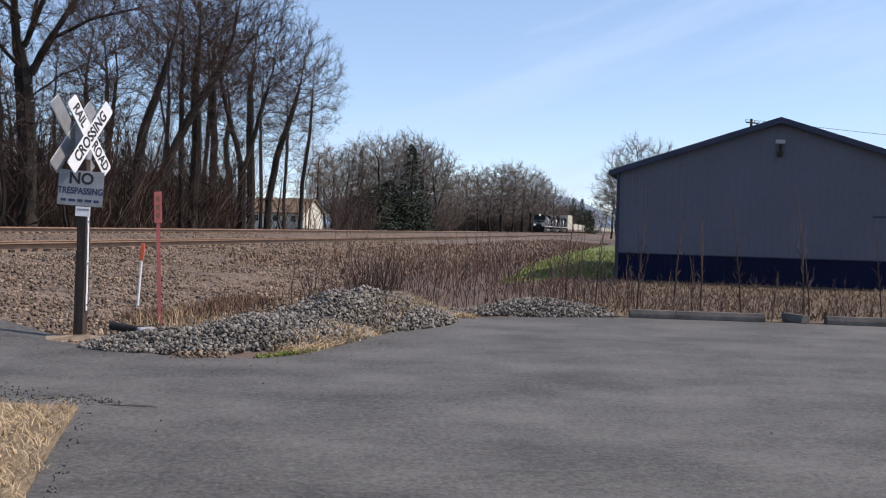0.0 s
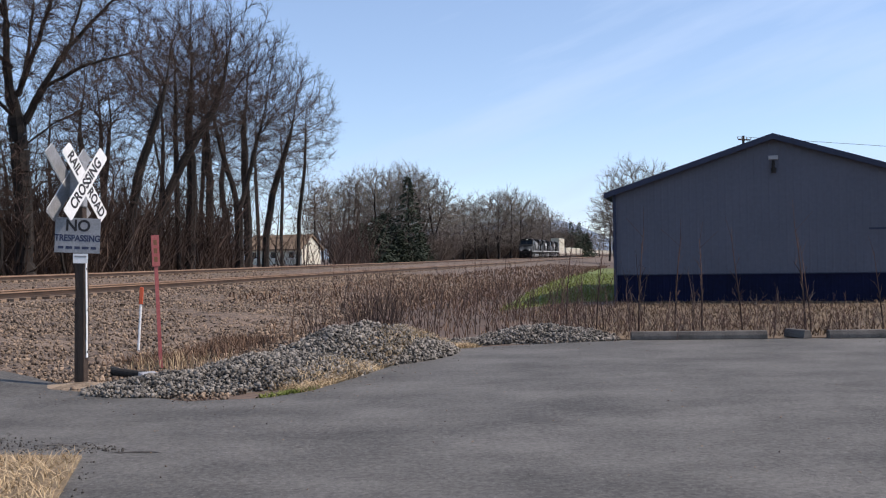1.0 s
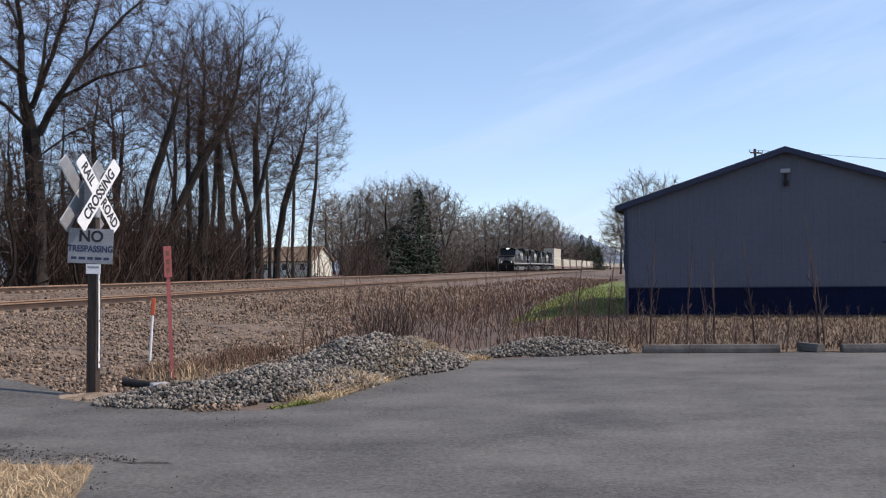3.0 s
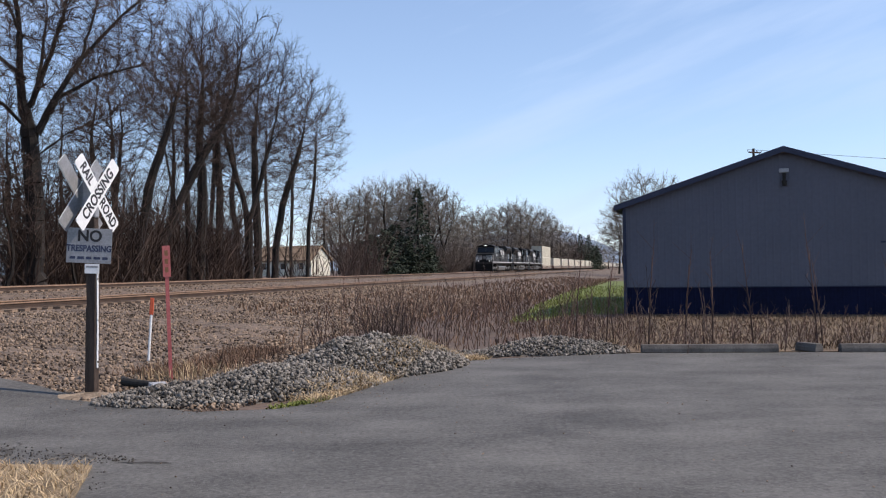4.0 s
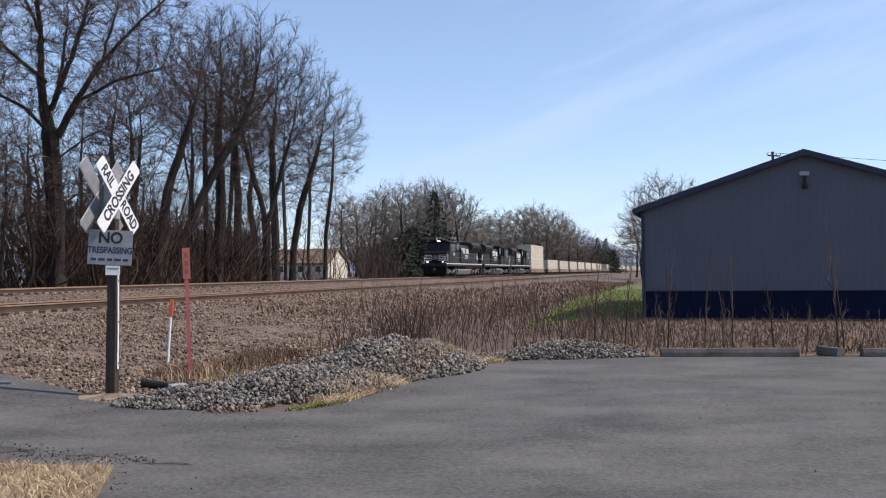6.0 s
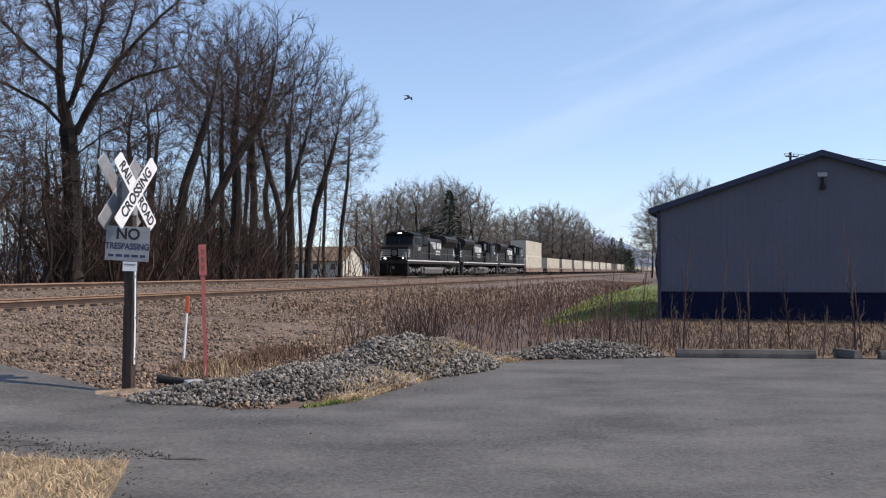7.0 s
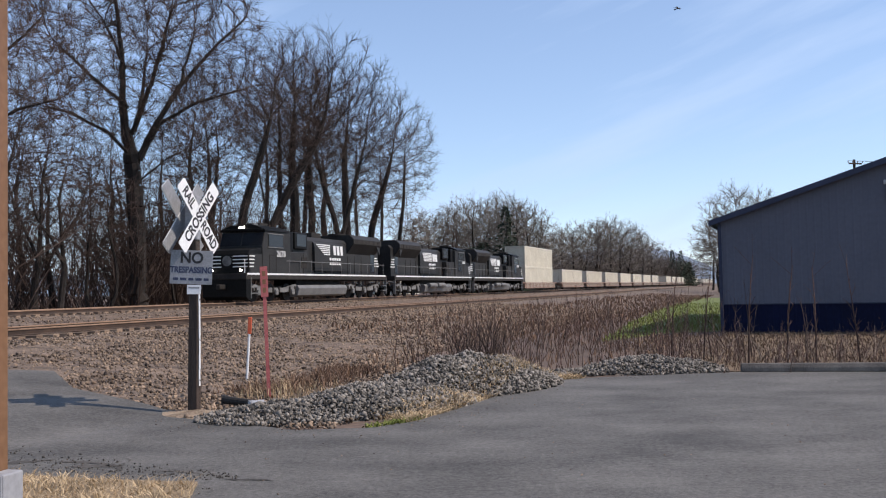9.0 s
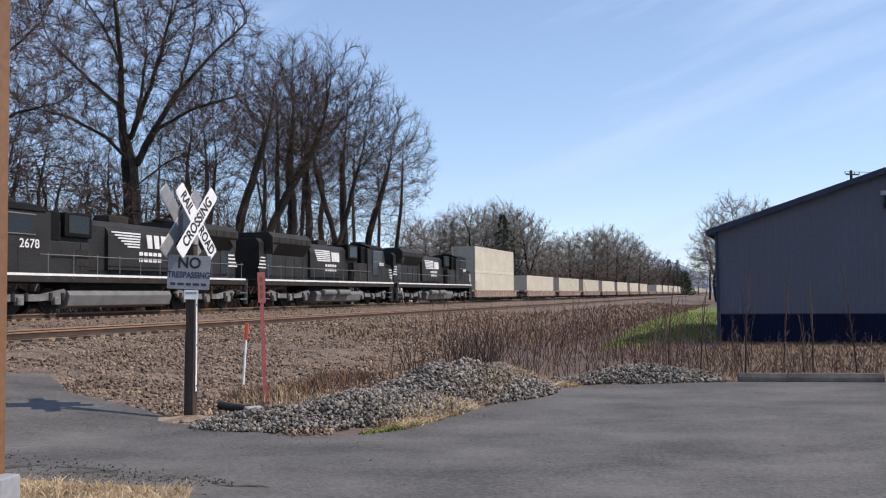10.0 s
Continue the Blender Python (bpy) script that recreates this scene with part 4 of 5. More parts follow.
# wood behind the far track: bearing, p, kind, height, turn (None: any)
WOOD = [(-18.0, 37, bowed, 20.5, 18), (-17.0, 38.5, leaning, 22.5, 17), (-15.1, 37, slim, 20.5, None), (-14.5, 37, straight, 23.0, 14), (-13.3, 38, wavy, 23.0, None),
        (-11.6, 37, forked, 23.2, 12), (-11.1, 39, straight, 23.5, 120), (-10.1, 38, bowed, 21.5, 10), (-8.15, 37, edge_tree, 19.4, 8),
        (-20.3, 42, wavy, 19.0, None), (-19.4, 44, forked, 20.5, None), (-22.0, 46, slim, 15.5, None), (-24.9, 41, wavy, 13.5, None),
        (-16.2, 46, slim, 21.0, None), (-12.6, 48, wavy, 23.5, None), (-10.5, 50, slim, 22.5, None), (-9.1, 45, slim, 20.0, None), (-13.9, 44, slim, 21.5, None)]
for b, p, src, tall, rz in WOOD:
    put(src, used, by_bearing(b, p), p, tall / 20.0, rng.uniform(0, 360) if rz is None else rz)
UNDER = [(-33.5, 37, 0, 1.1), (-31, 36, 0, 1.15), (-29.2, 37, 0, 1.15), (-27.8, 36, 0, 1.05), (-26.3, 37, 1, 1.25), (-25.0, 35.5, 1, 1.1), (-23.9, 38, 0, 0.9), (-21.4, 36, 1, 1.0), (-20.2, 39, 0, 1.05),
         (-18.8, 37, 1, 1.1), (-17.0, 39, 1, 1.1), (-15.8, 40, 1, 1.0), (-14.0, 37, 1, 1.0), (-12.2, 40, 1, 1.1), (-9.3, 37, 1, 0.9), (-30.0, 44, 0, 1.3), (-28.0, 42, 0, 1.2), (-24.0, 44, 0, 1.2), (-32.5, 43, 0, 1.2)]
for b, p, k, sc in UNDER:
    put(smalls[k], used, by_bearing(b, p), p, sc, rng.uniform(0, 360))
for k in range(14):                       # low growth deep in the wood
    b = -26 + 1.05 * k
    p = 62 + 9 * ((k * 7) % 5)
    put(smalls[k % 2], used, by_bearing(b, p), p, 1.15, rng.uniform(0, 360))
# farther groups along the railway: bearing, distance, kind, height
FAR = [(-7.0, 178, 2, 16), (-6.2, 190, 0, 17), (-5.4, 196, 1, 18), (-4.5, 200, 2, 19.5), (-3.4, 196, 0, 20.5), (-2.5, 205, 1, 21.5), (-1.5, 200, 2, 21), (-0.7, 196, 0, 20), (0.1, 195, 1, 18.5), (0.6, 205, 2, 15),
       (-4.0, 230, 1, 20), (-2.0, 235, 0, 22), (-0.4, 230, 1, 20), (-6.6, 225, 2, 17),
       (1.4, 262, 1, 15.5), (2.0, 270, 0, 18), (2.8, 275, 2, 19.5), (3.5, 280, 1, 20), (4.2, 285, 0, 21), (4.9, 290, 2, 22), (5.5, 295, 0, 21.5), (6.1, 300, 1, 20), (6.8, 320, 2, 18.5), (7.4, 345, 0, 17.5),
       (1.0, 330, 2, 18), (2.4, 330, 1, 21), (4.6, 340, 2, 24), (6.4, 350, 1, 21),
       (9.6, 520, 0, 14), (10.3, 420, 1, 11), (11.3, 172, 1, 15.5), (12.3, 165, 0, 18.5), (13.8, 175, 2, 18), (10.9, 215, 2, 14)]
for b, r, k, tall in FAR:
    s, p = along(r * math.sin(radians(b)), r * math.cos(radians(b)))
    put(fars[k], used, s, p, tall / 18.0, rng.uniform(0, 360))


def conifer(seed, tall, spread, label):
    rng = random.Random(seed)
    root = thing("conifer", pose(0, 0, 0), label, "tree")
    part("trunk", tube(bmesh.new(), (0, 0, -0.3), (0, 0, tall * 0.95), tall * 0.016, 0.03, 7), M_BARK, root)
    verts, faces = [], []
    z = tall * 0.05
    while z < tall * 0.99:
        t = z / tall
        reach = spread * (1 - t) ** 0.8 * rng.uniform(0.7, 1.1) + 0.2
        for k in range(int(4 + 9 * (1 - t))):
            a = rng.uniform(0, 2 * math.pi)
            r = reach * rng.uniform(0.55, 1.15)
            for j in range(8):
                q = math.sqrt((j + rng.random()) / 8)
                c = Vector((math.cos(a) * r * q, math.sin(a) * r * q, z - 0.22 * r * q + rng.uniform(-0.2, 0.2)))
                e = 0.55 * rng.uniform(0.6, 1.3)
                d1 = Vector((math.cos(a) + rng.gauss(0, 0.6), math.sin(a) + rng.gauss(0, 0.6), rng.gauss(-0.35, 0.4))).normalized() * e
                d2 = Vector((rng.gauss(0, 1), rng.gauss(0, 1), rng.gauss(0, 0.5))).normalized() * e * 0.7
                i = len(verts)
                verts += [c, c + d1 * 0.5 + d2 * 0.5, c + d1 * 1.3, c + d1 * 0.5 - d2 * 0.5]
                faces += [(i, i + 1, i + 2, i + 3)]
        z += tall * 0.026
    mesh_object("crown", verts, faces, M_NEEDLE, root, "dark green drooping needles")
    return root


cons = [conifer(1, 17, 5.0, "tall dark green conifer among the bare trees"), conifer(2, 8, 4.6, "dark green spreading evergreen beside the railway")]
for b, r, k, sc in [(-1.35, 168, 0, 0.93), (-2.1, 166, 1, 0.85), (-3.3, 160, 1, 1.0), (-4.1, 158, 1, 0.85), (-4.9, 160, 1, 0.75), (-2.8, 170, 1, 1.15), (-0.6, 172, 1, 0.7), (8.6, 380, 0, 0.86), (9.1, 370, 0, 0.8), (8.0, 390, 1, 1.2), (9.5, 380, 1, 1.2)]:
    s, p = along(r * math.sin(radians(b)), r * math.cos(radians(b)))
    put(cons[k], used, s, p, sc, rng.uniform(0, 360))

# ---------------------------------------------------------------- distance


def ridge():
    verts, faces = [], []
    for i in range(161):
        b = -40 + i * 0.75
        r = 2600
        top = np.interp(b, [-40, -5, 4, 7.8, 9.5, 11, 16, 22, 26, 32, 60, 80], [50, 80, 112, 116, 84, 50, 40, 60, 80, 90, 80, 60]) * (1 + 0.05 * noise.noise((b * 0.6, 0, 0))) + 5 * noise.noise((b * 4, 1, 0))
        x, y = math.sin(radians(b)), math.cos(radians(b))
        verts += [(x * r, y * r, -5), (x * (r + 150), y * (r + 150), top * 0.6), (x * (r + 350), y * (r + 350), top), (x * (r + 900), y * (r + 900), -5)]
    for i in range(160):
        for k in range(3):
            a = 4 * i + k
            faces.append((a, a + 4, a + 5, a + 1))
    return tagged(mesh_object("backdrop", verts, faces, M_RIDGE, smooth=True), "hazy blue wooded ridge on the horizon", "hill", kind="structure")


ridge()


def house():
    b, r = -9.0, 150
    x, y = r * math.sin(radians(b)), r * math.cos(radians(b))
    root = thing("house", pose(x, y, height(x, y), 0, 0, -22), "low cream house with brown roof behind the railway", "house")
    part("wall", prism([(-3, 0), (3, 0), (3, 2.6), (0, 4.4), (-3, 2.6)], "x", -5, 5), M_HOUSE, root)
    for sy in (-1, 1):
        part("roof", prism([(0, 4.75), (sy * 3.6, 2.45), (sy * 3.6, 2.25), (0, 4.5)], "x", -5.4, 5.3), M_SHINGLE, root)
    for x in (-3.5, 0.0, 3.2):
        w = part("window", boxes(((x, -3.01, 1.5), (1.0, 0.08, 1.1))), M_STRIPE, root)
        part("pane", boxes(((x, -3.06, 1.5), (0.82, 0.02, 0.92))), M_GLASS, w)
    return root


house()


def utility_pole():
    root = thing("utility_pole", pose(30.6, 90, 0, 0, 0, 25), "dark wooden utility pole with crossarm", "utility pole")
    part("pole", tube(bmesh.new(), (0, 0, -0.5), (0, 0, 13.0), 0.17, 0.12, 10), M_POST, root)
    arm = part("crossarm", boxes(((0, -0.14, 12.6), (1.5, 0.1, 0.13))), M_POST, root)
    bm = bmesh.new()
    for x in (-0.85, -0.3, 0.3, 0.85):
        tube(bm, (x, -0.14, 12.66), (x, -0.14, 12.86), 0.05, 0.04, 8)
    part("insulator", bm, M_BOX, arm)
    bm = bmesh.new()
    for x in (-0.85, -0.3, 0.3, 0.85):
        tube(bm, (x, -0.14, 12.86), (x + 22, -3, 12.2), 0.014, sides=4)
    part("wire", bm, M_UNDER, root)
    return root


utility_pole()

# ---------------------------------------------------------------- grass, brush and weeds


def blades(name, spots, tall, wide, mat, label, category, lean=0.35, parent=None, seed=4):
    """Joined thin bent blades at the spots (x, y, z)."""
    rng = np.random.default_rng(seed)
    n = len(spots)
    p = np.asarray(spots, float)
    h = tall * (0.45 + 0.75 * rng.random(n))
    a = rng.random(n) * 2 * np.pi
    side = np.stack([np.cos(a), np.sin(a), np.zeros(n)], 1) * (wide * (0.6 + 0.8 * rng.random(n)))[:, None]
    b = rng.random(n) * 2 * np.pi
    out = np.stack([np.cos(b), np.sin(b), np.zeros(n)], 1) * (h * lean * rng.random(n) * 2)[:, None]
    up = np.zeros((n, 3))
    up[:, 2] = h
    mid = p + out * 0.3 + up * 0.55
    tip = p + out + up * 0.95
    v = np.stack([p - side, p + side, mid - side * 0.8, mid + side * 0.8, tip], 1).reshape(-1, 3)
    k = 5 * np.arange(n)[:, None]
    faces = [tuple(q) for q in (k + np.array([[0, 1, 3, 2]])).tolist()] + [tuple(q) for q in (k + np.array([[2, 3, 4]])).tolist()]
    me = bpy.data.meshes.new(name)
    me.from_pydata(v.tolist(), [], faces)
    me.materials.append(mat)
    ob = new(name, me)
    if parent:
        ob.parent = parent
    return tagged(ob, label, category, kind="stuff")


def scatter(rng, n, x0, x1, y0, y1, keep):
    out = []
    while len(out) < n:
        x, y = rng.uniform(x0, x1), rng.uniform(y0, y1)
        if keep(x, y):
            out.append((x, y, max(height(x, y), 0) - 0.01))
    return out


rg = random.Random(19)
# green lawn between the barn and the railway
LAWN = [plan(s, p).to_2d() for s, p in ((28.0, 4.6), (40, 5.4), (60, 6.3), (110, 7.0), (110, -14), (60, -6), (36, 0.2), (33.4, 1.6), (32.6, 3.0), (29.5, 4.0))]
LAWN = [(v.x, v.y) for v in LAWN]
tagged(polygon_sheet("lawn", LAWN, 0.004, M_LAWN, 0.02), "bright green spring lawn beside the barn", "lawn", kind="structure")


def on_lawn(x, y):
    return inside(LAWN, x, y) and rg.random() < min(1.0, (24.0 / y) ** 1.5)


blades("lawn_grass", scatter(rg, 10500, 1, 22, 21, 80, on_lawn), 0.13, 0.02, M_LAWNBLADE, "short green spring grass", "grass", 0.5)


def behind_stops(x, y):
    s, p = along(x, y)
    return y > 18.0 + 0.1 * noise.noise((x, 0, 0)) and not inside(LOT, x, y) and p < 3.5 and not inside(LAWN, x, y) and (x - 6.28) * 0.2756 + (y - 31.5) * 0.961 < -0.1


blades("dry_grass", scatter(rg, 9000, 2.5, 20, 17.9, 31, behind_stops), 0.15, 0.012, M_DRY, "matted straw-coloured winter grass", "grass", 1.0)
STRAWFIELD = [(2.2, 18.4), (3.9, 18.0), (7.3, 17.75), (16, 16.7), (24, 15.7), (24, 26), (16.5, 28.4), (6.6, 31.3), (4.6, 26)]
tagged(polygon_sheet("straw_ground", STRAWFIELD, 0.0, M_DRYBED, 0.02), "flattened dull brown winter grass ground", "ground", kind="structure")

# dead lawn corner by the road
PATCH = [(-2.98, 7.93), (-2.72, 6.9), (-2.48, 5.97), (-2.3, 5.3), (-1.95, 4.1), (-1.7, 3.4), (-4.5, 2.6), (-6.0, 2.6), (-6.0, 8.45), (-4.84, 8.25), (-3.7, 8.02)]
tagged(polygon_sheet("verge", PATCH, 0.03, M_STRAWBED, 0.05), "straw-coloured dead lawn at the asphalt edge", "lawn", kind="structure")


def on_patch(x, y):
    j = 0.08 * noise.noise((x * 5, y * 5, 0))
    return inside(PATCH, x + j, y + j)


blades("verge_grass", [(x, y, 0.025) for x, y, z in scatter(rg, 12500, -7.5, -1.6, 3, 8.8, on_patch)], 0.075, 0.0045, M_STRAW, "short dead straw-coloured grass", "grass", 1.3)

# straw fringe along the curved asphalt edge
EDGE = [(1.0, 17.0), (0.5, 16.75), (-0.25, 15.5), (-0.85, 13.65), (-1.25, 12.5), (-1.6, 11.65), (-2.05, 11.15)]


def fringe(n, width, t0, t1):
    out = []
    for _ in range(n):
        t = rg.uniform(t0, t1) * (len(EDGE) - 1)
        i = min(int(t), len(EDGE) - 2)
        a, b = Vector(EDGE[i]), Vector(EDGE[i + 1])
        q = a.lerp(b, t - i)
        d = (b - a).normalized()
        o = abs(rg.gauss(0, width))
        q = q + Vector((d.y, -d.x)) * o - Vector((d.y, -d.x)) * 0.05
        out.append((q.x, q.y, max(0, heap_height(q.x, q.y)) - 0.01))
    return out


blades("edge_grass", fringe(4200, 0.26, 0.05, 0.85), 0.10, 0.007, M_STRAW, "pale dry grass along the asphalt edge", "grass", 1.0)
blades("edge_weed", fringe(260, 0.10, 0.78, 1.0), 0.07, 0.012, M_LAWNBLADE, "low green weeds along the asphalt edge", "weeds", 1.0, seed=9)


def toe(x, y):
    s, p = along(x, y)
    c = 7.9 + 0.5 * noise.noise((s * 0.3, 0, 0))
    return abs(p - c) < 0.75 * (0.4 + rg.random() * 0.6) and 13.2 < s < 17.8


blades("russet_grass", scatter(rg, 1900, -6, 1, 12, 27, toe), 0.20, 0.008, M_REDGRASS, "russet dead grass at the ballast foot", "grass", 0.5, seed=12)


def toe_straw(x, y):
    s, p = along(x, y)
    return 6.6 < p < 7.8 and 12.6 < s < 14.0


blades("pale_tuft", scatter(rg, 170, -6, 1, 12, 20, toe_straw), 0.28, 0.007, M_STRAW, "pale dry grass tufts at the ballast foot", "grass", 0.5, seed=13)


def weed_ground(x, y):
    s, p = along(x, y)
    return 2.4 < p < 9.5 and 17.5 < s < 60 and not inside(LAWN, x, y)


blades("weed_stubble", scatter(rg, 2400, -4, 12, 17, 60, weed_ground), 0.22, 0.012, M_REDGRASS, "brown dead weeds along the ballast foot", "weeds", 0.5, seed=14)


def track_verge(x, y):
    s, p = along(x, y)
    return 5.8 < p < 15.0 - 0.01 * s + 1.5 * noise.noise((s * 0.08, 2, 0)) and 28 < s < 130


blades("verge_weeds", scatter(rg, 6500, -12, 34, 25, 128, track_verge), 0.24, 0.028, M_REDGRASS, "brown dead weeds along the railway bank", "weeds", 0.7, seed=15)


def shrub(seed, stems, tall, mat, label, spread=0.45, thick=0.008, lean=0.17, sides=3, twiggy=2, bend=0.11):
    r = random.Random(seed)
    segs = []
    for i in range(stems):
        b = Vector((r.gauss(0, spread), r.gauss(0, spread), -0.05))
        d = Vector((r.gauss(0, lean), r.gauss(0, lean), 1)).normalized()
        h = tall * r.uniform(0.4, 1.1)
        big = thick * r.uniform(0.6, 1.3)
        p, n = b, 7
        for k in range(n):
            d = (d + Vector((r.gauss(0, bend), r.gauss(0, bend), 0.03))).normalized()
            q = p + d * h / n
            ra = big * (1.0 - 0.7 * k / n)
            segs.append((p, q, ra, big * (1.0 - 0.7 * (k + 1) / n), sides))
            for _ in range(twiggy if k > 1 else 0):
                if r.random() < 0.55:
                    sd = (d * 0.9 + Vector((r.gauss(0, 0.55), r.gauss(0, 0.55), 0.25))).normalized()
                    e = p.lerp(q, r.random())
                    m = e + sd * h * r.uniform(0.10, 0.26)
                    segs.append((e, m, ra * 0.6, ra * 0.35, 3))
                    o = e.lerp(m, r.uniform(0.3, 0.8))
                    sd = (sd + Vector((r.gauss(0, 0.5), r.gauss(0, 0.5), 0.2))).normalized()
                    segs.append((o, o + sd * h * r.uniform(0.05, 0.13), ra * 0.4, 0, 1))
            p = q
    root = thing("dead_shrub", pose(0, 0, 0), label, "shrub", "dead shrubs at the lot edge")
    tagged(tube_mesh("clump", segs, mat, root), kind="stuff")
    return root


S_A = shrub(1, 6, 1.75, M_STEM, "clump of tall leafless reddish-brown stems", 0.32, 0.011, 0.14)
S_F = shrub(4, 4, 1.55, M_DARKSTEM, "few dark leafless stems with thin twigs", 0.22, 0.013, 0.10)
S_B = shrub(2, 9, 0.85, M_STEM, "low clump of leafless reddish-brown stems", 0.34, 0.008, 0.34)
S_C = shrub(3, 9, 0.55, M_PALESTEM, "low tangle of pale dry stems", 0.4, 0.006, 0.4)
S_D = shrub(5, 1, 2.5, M_STEM, "tall leafless sapling with upright stem", 0.01, 0.019, 0.02, 5, 2, 0.025)
S_E = shrub(8, 5, 1.05, M_PALESTEM, "arching tangle of pale leafless stems", 0.3, 0.009, 0.5)
S_G = shrub(12, 48, 1.5, M_DARKSTEM, "dense dark leafless bush behind the gravel heap", 0.26, 0.008, 0.30)


def put_xy(src, x, y, sc=1.0):
    m = pose(x, y, max(0, height(x, y)) - 0.02, 0, 0, rg.uniform(0, 360))
    if src not in used:
        used.add(src)
        src.matrix_basis = m
        ob = src
    else:
        ob = copy_thing(src, m)
    ob.scale = (sc, sc, sc * rg.uniform(0.85, 1.15))


for k in range(72):                       # thicket between heap and lawn, in loose bunches
    s, p = rg.uniform(17.2, 33), rg.uniform(2.8, 8.2)
    v = plan(s, p)
    if (inside(LAWN, v.x, v.y) and rg.random() < 0.75) or (p > 6.4 and s < 19) or noise.noise((v.x * 0.9, v.y * 0.5, 4)) < -0.12:
        continue
    put_xy((S_A, S_F, S_B, S_A, S_F)[k % 5], v.x, v.y, rg.uniform(0.65, 1.1))
for x, y, sc in ((-1.02, 18.0, 1.0), (-0.75, 18.25, 0.85), (-1.35, 18.3, 0.75)):
    put_xy(S_G, x, y, sc)
for x, y in ((-2.4, 18.6), (-2.0, 18.9), (0.1, 18.6), (0.5, 19.0), (1.3, 19.4), (1.9, 19.0), (2.5, 19.6), (3.1, 20.4), (2.9, 19.2)):
    put_xy(rg.choice((S_A, S_F)), x, y, rg.uniform(0.8, 1.05))
for k in range(120):                      # weeds in front of the barn
    x = 2.4 + 13.5 * (k + rg.random()) / 120
    y = 18.35 + rg.random() ** 1.6 * 3.2 - 0.10 * (x - 3)
    put_xy((S_B, S_C, S_B, S_E, S_B)[k % 5], x, y, rg.uniform(0.55, 1.15))
for k in range(14):                       # taller growth by the barn's corner
    put_xy(rg.choice((S_A, S_E, S_B, S_F)), 3.0 + 2.6 * rg.random(), 19.2 + 4.5 * rg.random(), rg.uniform(0.8, 1.1))
for x, y, sc in ((7.87, 19.5, 1.0), (7.75, 18.9, 0.7), (4.37, 19.5, 0.88), (5.14, 19.5, 0.98), (5.67, 19.5, 1.0), (6.55, 19.5, 0.86), (3.6, 20.2, 0.85), (3.2, 22.0, 0.85), (9.3, 19.0, 0.75)):
    put_xy(S_D, x, y, sc)

# brush filling the wood behind the far track


def wood_brush():
    r = random.Random(55)
    segs, thin = [], []
    for i in range(5400):
        b = r.uniform(-36, -3.5)
        if b < -24.5 and r.random() < 0.7:
            continue
        p = r.uniform(35.5, 62) if not -11.8 < b < -6.0 else r.uniform(35.5, 40)
        if -24.5 < b < -12 and r.random() < 0.5:
            p = r.uniform(35.5, 44)
        if -11.8 < b < -6.0 and r.random() < 0.93:
            continue
        v = plan(by_bearing(b, p), p)
        base = Vector((v.x, v.y, height(v.x, v.y) - 0.1))
        h = r.uniform(2.0, 8.0) * (1.0 if r.random() < 0.75 else 1.5)
        d = Vector((r.gauss(0, 0.35), r.gauss(0, 0.35), 1)).normalized()
        q, n = base, 4
        for k in range(n):
            d = (d + Vector((r.gauss(0, 0.28), r.gauss(0, 0.28), 0.05))).normalized()
            e = q + d * h / n
            ra = 0.012 + 0.005 * h * (1 - k / n)
            segs.append((q, e, ra, ra * 0.75, 3))
            for _ in range(3 if k else 1):
                sd = (d * 0.6 + Vector((r.gauss(0, 0.7), r.gauss(0, 0.7), 0.3))).normalized()
                m0 = q.lerp(e, r.random())
                m1 = m0 + sd * h * r.uniform(0.12, 0.28)
                segs.append((m0, m1, ra * 0.5, 0, 1))
                for _ in range(1):
                    o = m0.lerp(m1, r.uniform(0.3, 0.9))
                    segs.append((o, o + (sd + Vector((r.gauss(0, 0.7), r.gauss(0, 0.7), 0.4))).normalized() * h * 0.09, 0.009, 0, 1))
            q = e
    ob = tube_mesh("underbrush", segs, M_TWIG)
    return tagged(ob, "dense leafless brush under the bare trees", "brush", kind="stuff")


wood_brush()


def far_brush():
    """Low bushy growth along the foot of the distant trees."""
    r = random.Random(66)
    segs = []
    for i in range(1500):
        b = r.uniform(-5.8, 11)
        dist = np.interp(b, [-8, 0.5, 1.5, 8, 11], [160, 200, 290, 390, 480]) * r.uniform(0.93, 1.1)
        x, y = dist * math.sin(radians(b)), dist * math.cos(radians(b))
        s, p = along(x, y)
        if p < 33:
            continue
        base = Vector((x, y, 0.5))
        h = dist * r.uniform(0.014, 0.044)
        for k in range(9):
            d = Vector((r.gauss(0, 0.5), r.gauss(0, 0.5), 1)).normalized()
            m = base + d * h * r.uniform(0.5, 1.0)
            segs.append((base, m, 0.0004 * dist, 0, 1))
            for _ in range(3):
                o = base.lerp(m, r.uniform(0.3, 0.95))
                segs.append((o, o + (d + Vector((r.gauss(0, 0.8), r.gauss(0, 0.8), 0.2))).normalized() * h * 0.3, 0.00022 * dist, 0, 1))
    return tagged(tube_mesh("far_brush", segs, M_FARBRUSH), "brown leafless bushes below the distant trees", "brush", kind="stuff")


far_brush()

# ---------------------------------------------------------------- train


